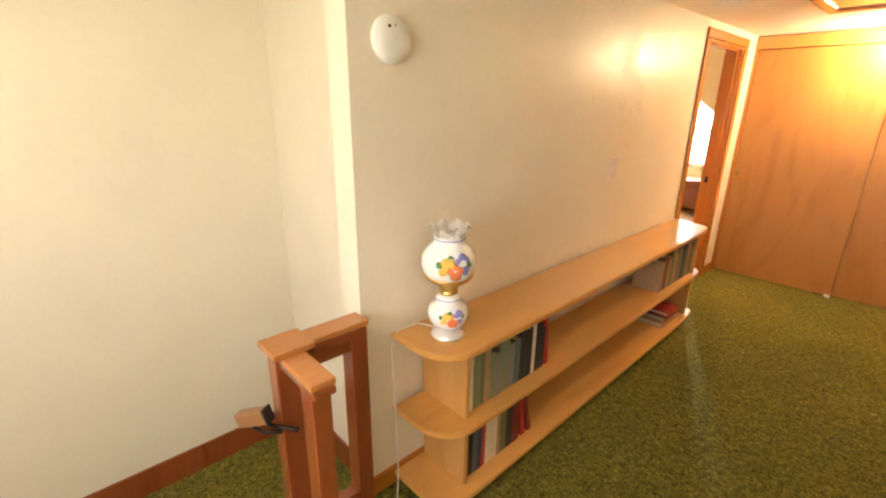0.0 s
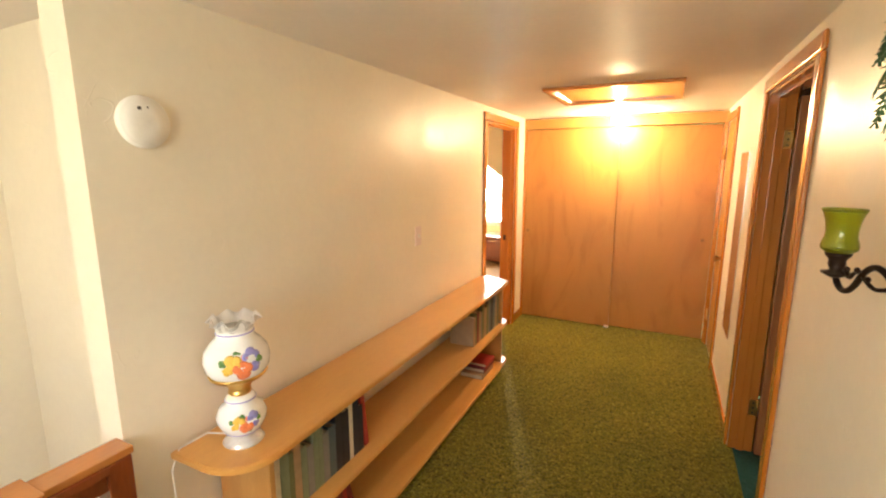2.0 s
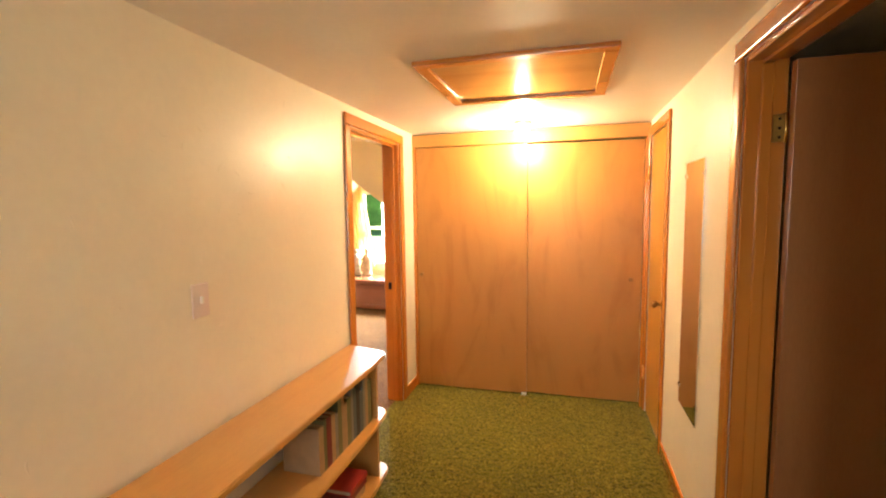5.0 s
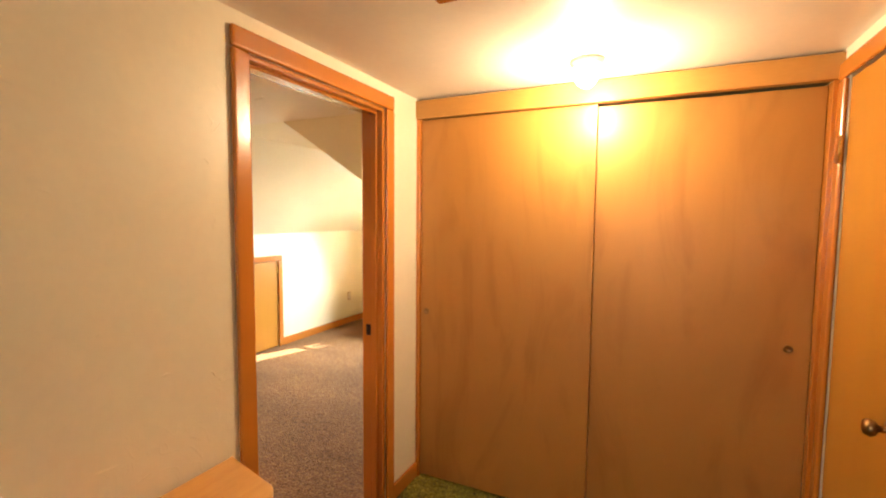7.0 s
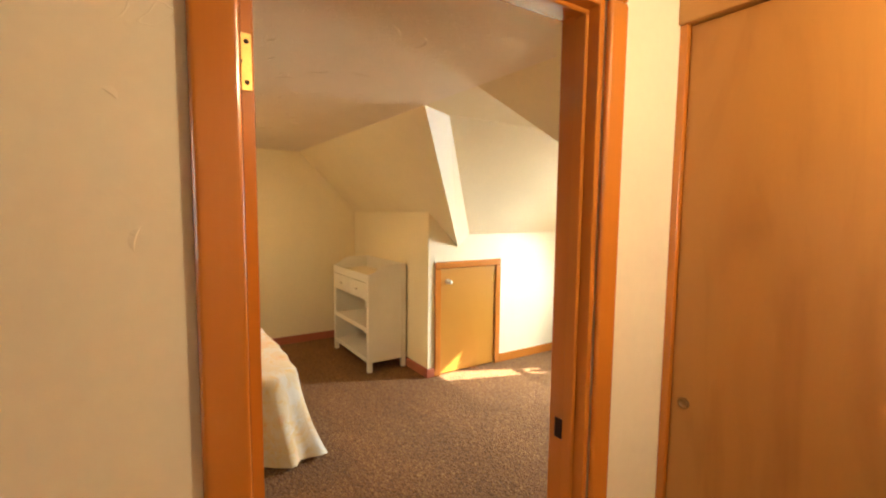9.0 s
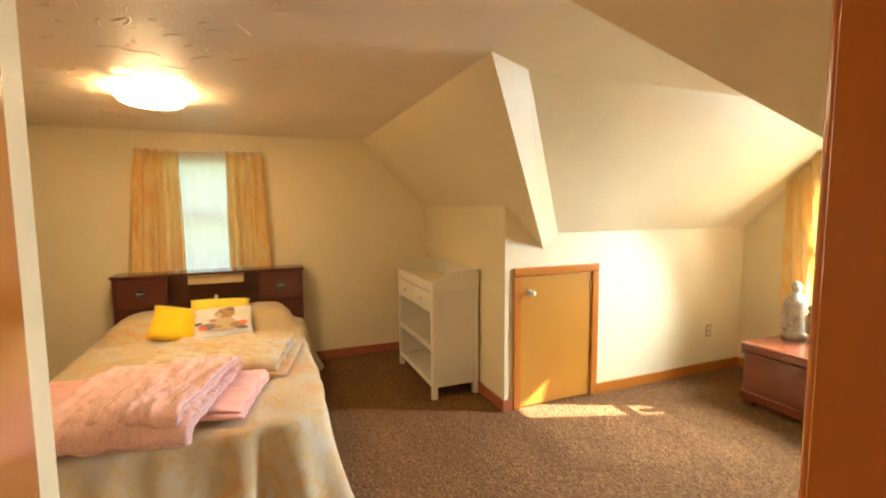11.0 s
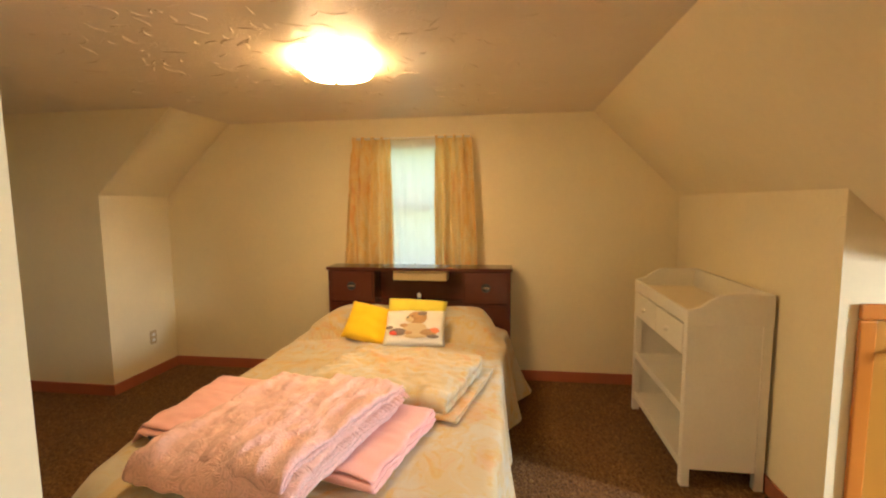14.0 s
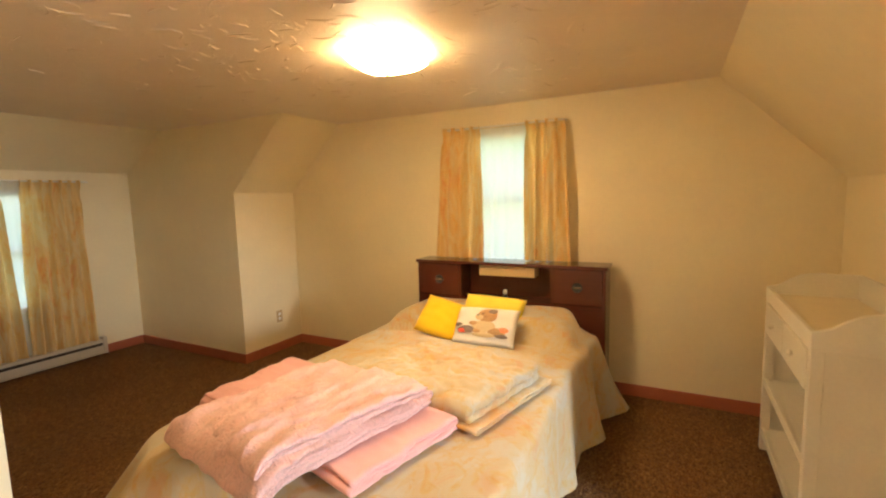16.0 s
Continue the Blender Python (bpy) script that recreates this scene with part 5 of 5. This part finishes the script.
def folded(w, d, layers, gap, seed, ruffle=0.004, sheet=0.7, tuft=0.0):
    """One cloth folded back and forth: open layered edges at its sides, round folds at its ends."""
    bm = bmesh.new()
    path = []
    steps, turn = 44, 5
    r = gap / 2
    rnd = random.Random(seed)
    ends = [(-w / 2 + rnd.uniform(0, 0.025), w / 2 - rnd.uniform(0, 0.025)) for _ in range(layers + 1)]
    for L in range(layers):
        lo, hi = ends[L]
        s = 1 if L % 2 == 0 else -1
        a, b = (lo, hi) if s > 0 else (hi, lo)
        for k in range(steps + 1):
            path.append((a + (b - a) * k / steps, (L + 0.5) * gap, L))
        if L < layers - 1:
            c = ends[L + 1][1] if s > 0 else ends[L + 1][0]
            for k in range(1, turn):
                t = math.pi * k / turn
                path.append((b + (c - b) * k / turn + s * r * math.sin(t), (L + 0.5) * gap + r * (1 - math.cos(t)), L + k / turn))
    half = gap * sheet / 2
    outer, inner = [], []
    for i, (x, z, L) in enumerate(path):
        p, q = path[max(0, i - 1)], path[min(len(path) - 1, i + 1)]
        t = Vector((q[0] - p[0], q[1] - p[1])).normalized()
        taper = 0.35 if i in (0, len(path) - 1) else 1.0
        for rows, k in ((outer, half * taper), (inner, -half * taper)):
            rows.append((x - t.y * k, z + t.x * k, L))
    loop = outer + inner[::-1]
    ny = 52
    grid = []
    for j in range(ny + 1):
        v = 2 * j / ny - 1
        row = []
        for x, z, L in loop:
            u = 2 * x / w
            e = max(0.0, 1 - max(abs(u), abs(v)) ** 10)
            wr = ruffle * (2 * noise.noise((u * 2.6 + seed, v * 2.6, seed)) + 0.8 * noise.noise((u * 8 + seed, v * 8, seed)))
            wr = (wr + abs(ruffle)) * (0.35 + z / (gap * layers))
            if tuft and z > gap * (layers - 0.8):
                wr += tuft * e * abs(noise.noise((u * 8 + 0.9 * math.sin(v * 7), v * 8 + 0.9 * math.sin(u * 6), seed))) ** 0.6
            sag = 0.35 * gap * (1 - e) * (z / gap)
            y = v * d / 2 * (1 - 0.012 * L) + 0.016 * noise.noise((u * 2.2 + seed, v, L * 0.9)) + 0.006 * noise.noise((u * 9, seed, L))
            row.append(bm.verts.new((x + 0.012 * noise.noise((v * 3, seed, L * 0.6)), y, z + wr - sag * 0.5)))
        grid.append(row)
    k = len(loop)
    for a, b in zip(grid, grid[1:]):
        for i in range(k):
            bm.faces.new((a[i], a[(i + 1) % k], b[(i + 1) % k], b[i]))
    m = len(path)
    for row in (grid[0], grid[-1]):
        for i in range(m - 1):
            bm.faces.new((row[i], row[i + 1], row[k - 2 - i], row[k - 1 - i]))
    return bm


def droop(bm, start):
    """Lets the end of a folded cloth sag over the foot of the bed."""
    for v in bm.verts:
        e = v.co.x - start
        if e > 0:
            v.co.z -= 5.0 * e * e
    return bm


def over_side(bm, edge, m):
    """Lets a cloth sag where it lies past the far side of the bed."""
    bm.transform(m)
    for v in bm.verts:
        e = edge - v.co.y
        if e > 0:
            v.co.z -= 1.1 * e + 3.0 * e * e
    return bm


def fringe(m, x0, x1, y, z, count, seed):
    """Short twisted tassels along one edge of a folded cloth."""
    rnd = random.Random(seed)
    bm = bmesh.new()
    for k in range(count):
        x = x0 + (x1 - x0) * (k + rnd.uniform(-0.3, 0.3)) / count
        ln, lean = rnd.uniform(0.022, 0.045), rnd.uniform(-0.012, 0.012)
        tube([(x, y - 0.006, z), (x + lean * 0.5, y + ln * 0.5, z - 0.004), (x + lean, y + ln, z - 0.016)], [0.0035, 0.0028, 0.0014], 5, bm)
    return place(bm, m)


thing("folded_blanket", over_side(folded(0.52, 1.18, 3, 0.013, 4, 0.004), 4.73, pose(-3.70, 5.22, 0.566, 0, 0, -13)), M_PINK, "smooth pink blanket folded across the foot of the bed", "blanket", "folded bedding", True)
LACE = pose(-3.57, 5.315, 0.608, 0, 0, -12)
lace = thing("folded_bedspread", place(droop(folded(0.76, 0.64, 4, 0.015, 8, 0.012, 0.75, 0.010), 0.27), LACE), M_PINKLACE, "pink chenille bedspread folded in a rumpled pile", "bedspread", "folded bedding", True)
part("turned_back_layer", place(droop(folded(0.70, 0.34, 2, 0.012, 31, 0.010, 0.8, 0.009), 0.27), LACE @ pose(-0.01, 0.135, 0.064, 0, 0, -5)), M_PINKLACE, lace, "", True)
part("fringe", fringe(LACE @ pose(-0.01, 0.135, 0.064, 0, 0, -5), -0.33, 0.30, 0.168, 0.006, 60, 17), M_PINKLACE, lace, "short pink fringe along the edge")
thing("folded_quilt", place(folded(0.55, 0.72, 2, 0.040, 12, 0.009, 0.9), pose(-4.19, 5.60, 0.566, 0, 0, -13)), M_SPREAD, "yellow floral quilt folded in a thick pad", "quilt", "folded bedding", True)
thing("folded_cloth", place(folded(0.62, 0.42, 2, 0.007, 15, 0.005), pose(-4.14, 5.80, 0.562, 0, 0, -13)), M_SPREAD, "corner of yellow floral cloth lying loose on the bed", "cloth", "folded bedding", True)
rc = empty("remote_control", "small black remote control lying on the bedspread", "remote control")
part("body", soft(place(boxes((-0.055, -0.021, 0, 0.055, 0.021, 0.016)), pose(-3.52, 4.83, 0.566, 0, 0, 60)), 0.004, 2), M_BLACK, rc)

# changing table
ct = empty("changing_table", "cream painted changing table with drawers and two open shelves", "changing table")
CX0, CX1, CY0, CY1 = -5.290, -4.378, 7.015, 7.405
for px in (CX0, CX1 - 0.042):
    for py in (CY0, CY1 - 0.042):
        part("leg", sbox(px, py, 0.0, px + 0.042, py + 0.042, 0.885, 0.003), M_WHITEWOOD, ct)
for px in (CX0 + 0.006, CX1 - 0.022):
    part("side_panel", sbox(px, CY0 + 0.042, 0.09, px + 0.016, CY1 - 0.042, 0.845, 0.002, 1), M_WHITEWOOD, ct)
    y0, y1 = CY0 - 0.002, CY1 + 0.002
    out = [(0, y0, 0.845), (0, y1, 0.845), (0, y1, 1.0), (0, y0 + 0.20, 1.0), (0, y0 + 0.15, 0.992), (0, y0 + 0.10, 0.965), (0, y0 + 0.06, 0.935), (0, y0, 0.918)]
    xx = px - 0.008 if px < -5 else px + 0.004
    bm = prism([(xx, p[1], p[2]) for p in out], (0.020, 0, 0))
    part("guard_side", soft(bm, 0.002, 1), M_WHITEWOOD, ct)
part("guard_back", sbox(CX0 + 0.02, CY1 - 0.016, 0.845, CX1 - 0.02, CY1 + 0.002, 1.0, 0.003), M_WHITEWOOD, ct)
part("guard_front", sbox(CX0 + 0.02, CY0 - 0.002, 0.845, CX1 - 0.02, CY0 + 0.016, 0.915, 0.003), M_WHITEWOOD, ct)
part("top", boxes((CX0 + 0.02, CY0 + 0.016, 0.835, CX1 - 0.02, CY1 - 0.016, 0.852)), M_WHITEWOOD, ct)
part("changing_pad", sbox(CX0 + 0.03, CY0 + 0.022, 0.852, CX1 - 0.03, CY1 - 0.022, 0.885, 0.012, 3), plain("cream_vinyl", (0.74, 0.64, 0.44), 0.45, 0.05), ct, "thin cream vinyl pad")
for sz in (0.10, 0.385):
    part("shelf", sbox(CX0 + 0.012, CY0 + 0.006, sz, CX1 - 0.012, CY1 - 0.004, sz + 0.018, 0.002, 1), M_WHITEWOOD, ct)
    part("shelf_rail", sbox(CX0 + 0.042, CY0 + 0.002, sz - 0.012, CX1 - 0.042, CY0 + 0.018, sz + 0.03, 0.002, 1), M_WHITEWOOD, ct)
part("back_panel", boxes((CX0 + 0.03, CY1 - 0.012, 0.10, CX1 - 0.03, CY1 - 0.006, 0.845)), M_WHITEWOOD, ct)
part("drawer_floor", boxes((CX0 + 0.022, CY0 + 0.02, 0.665, CX1 - 0.022, CY1 - 0.02, 0.677)), M_WHITEWOOD, ct)
xm = (CX0 + CX1) / 2
for xa, xb in ((CX0 + 0.046, xm - 0.004), (xm + 0.004, CX1 - 0.046)):
    d = part("drawer", sbox(xa, CY0 - 0.004, 0.68, xb, CY0 + 0.014, 0.835, 0.004), M_WHITEWOOD, ct)
    part("knob", ball(((xa + xb) / 2, CY0 - 0.016, 0.757), (0.014, 0.014, 0.014), None, 12), M_WHITEWOOD, d, "round cream knob", True)

# ceiling light with pillow glass
bl = empty("bedroom_ceiling_light", "lit square pillow-shaped white glass ceiling light with a finial", "ceiling light")
BLX, BLY = -4.235, 5.305
bm = bmesh.new()
N = 24
rot = pose(BLX, BLY, 0, 0, 0, 12)
grid = []
for j in range(N + 1):
    row = []
    for i in range(N + 1):
        u, v = 2 * i / N - 1, 2 * j / N - 1
        k = 1 - 0.09 * (u * u * v * v)
        d = max(0, 1 - abs(u) ** 2.6) * max(0, 1 - abs(v) ** 2.6)
        c = rot @ Vector((u * 0.175 * k, v * 0.175 * k, H - 0.030 - 0.058 * d ** 0.6))
        row.append(bm.verts.new(c))
    grid.append(row)
for p, q in zip(grid, grid[1:]):
    for i in range(N):
        bm.faces.new((p[i], q[i], q[i + 1], p[i + 1]))
part("glass_shade", bm, M_GLOBE, bl, "glowing white pillow glass", True)
part("pan", place(boxes((-0.15, -0.15, H - 0.03, 0.15, 0.15, H - 0.001)), pose(BLX, BLY, 0, 0, 0, 12)), M_WHITE, bl)
part("finial", lathe([(0.004, -0.112), (0.009, -0.105), (0.006, -0.097), (0.012, -0.086)], 14, (BLX, BLY, H)), M_BRASS, bl, "", True)

# baseboard heater under the south window
bh = empty("baseboard_heater", "beige metal electric baseboard heater on the wall", "heater")
part("back", boxes((-4.63, YS, 0.02, -2.76, YS + 0.012, 0.175)), M_ENAMEL, bh)
part("cover", soft(prism([(-4.63, YS + 0.012, 0.160), (-4.63, YS + 0.055, 0.150), (-4.63, YS + 0.060, 0.125), (-4.63, YS + 0.012, 0.125)], (1.87, 0, 0)), 0.002, 1), M_ENAMEL, bh)
part("front", sbox(-4.63, YS + 0.050, 0.02, -2.76, YS + 0.062, 0.098, 0.003, 1), M_ENAMEL, bh)
part("slot", boxes((-4.62, YS + 0.012, 0.03, -2.77, YS + 0.045, 0.124)), M_SLOT, bh)
part("end_cap", sbox(-4.645, YS, 0.015, -4.61, YS + 0.066, 0.18, 0.003, 1), M_ENAMEL, bh)

ol = empty("wall_outlet", "small cream wall outlet above the baseboard", "outlet")
part("plate", sbox(-5.46, YA, 0.28, -5.39, YA + 0.006, 0.395, 0.002, 1), M_CARD, ol)
for oz in (0.315, 0.36):
    part("socket", sbox(-5.44, YA + 0.006, oz - 0.012, -5.41, YA + 0.009, oz + 0.012, 0.002, 1), M_WHITE, ol)

ol = empty("wall_outlet", "small cream wall outlet above the baseboard", "outlet")
part("plate", sbox(XK, 9.46, 0.32, XK + 0.006, 9.53, 0.435, 0.002, 1), M_CARD, ol)
for oz in (0.355, 0.40):
    part("socket", sbox(XK + 0.006, 9.48, oz - 0.012, XK + 0.009, 9.51, oz + 0.012, 0.002, 1), M_WHITE, ol)

# cedar chest with figures
ch = empty("cedar_chest", "glossy reddish brown cedar chest with a rounded lid", "chest")
QX0, QX1, QY0, QY1 = -3.46, -2.26, 9.13, 9.73
part("body", sbox(QX0 + 0.02, QY0 + 0.02, 0.09, QX1 - 0.02, QY1 - 0.02, 0.395, 0.006), M_CHEST, ch)
part("lid", sbox(QX0, QY0, 0.402, QX1, QY1, 0.475, 0.022, 4), M_CHEST, ch)
part("lid_molding", sbox(QX0 + 0.006, QY0 + 0.006, 0.385, QX1 - 0.006, QY1 - 0.006, 0.404, 0.006, 2), M_CHEST, ch)
part("plinth", sbox(QX0 + 0.004, QY0 + 0.004, 0.04, QX1 - 0.004, QY1 - 0.004, 0.11, 0.01, 3), M_CHEST, ch)
for px in (QX0 + 0.03, QX1 - 0.10):
    for py in (QY0 + 0.02, QY1 - 0.09):
        part("foot", sbox(px, py, 0.0, px + 0.07, py + 0.07, 0.045, 0.006), M_CHEST, ch)


def figurine(x, y, z, s, words, m, turn):
    """A robed plaster figure as one plain turned and modelled shape."""
    bm = lathe([(0.075, 0), (0.078, 0.025), (0.062, 0.035), (0.060, 0.08), (0.055, 0.16), (0.060, 0.22), (0.056, 0.26), (0.030, 0.285), (0.022, 0.292), (0.032, 0.305), (0.036, 0.325), (0.030, 0.348), (0.010, 0.362)], 22)
    ball((0.045, 0.02, 0.20), (0.030, 0.030, 0.055), bm, 12)
    ball((0.050, 0.045, 0.12), (0.030, 0.030, 0.080), bm, 12)
    ball((0.050, 0.048, 0.205), (0.020, 0.020, 0.024), bm, 12)
    for v in bm.verts:
        k = noise.noise(v.co * 22) * 0.006
        v.co.x = v.co.x * 0.85 + k
        v.co.y += k
    thing("figurine", place(bm, pose(x, y, z, 0, 0, turn) @ Matrix.Scale(s, 4)), m, words, "figurine", "figurines on the chest", True)


figurine(-3.37, 9.60, 0.475, 1.20, "painted plaster figure in a blue and tan robe", plain("blue_tan_plaster", (0.42, 0.36, 0.27), 0.35, 0.5, 16, 60, 0.2), 200)
figurine(-3.19, 9.62, 0.475, 1.20, "painted plaster figure in a brown robe", M_STONEWARE, 160)
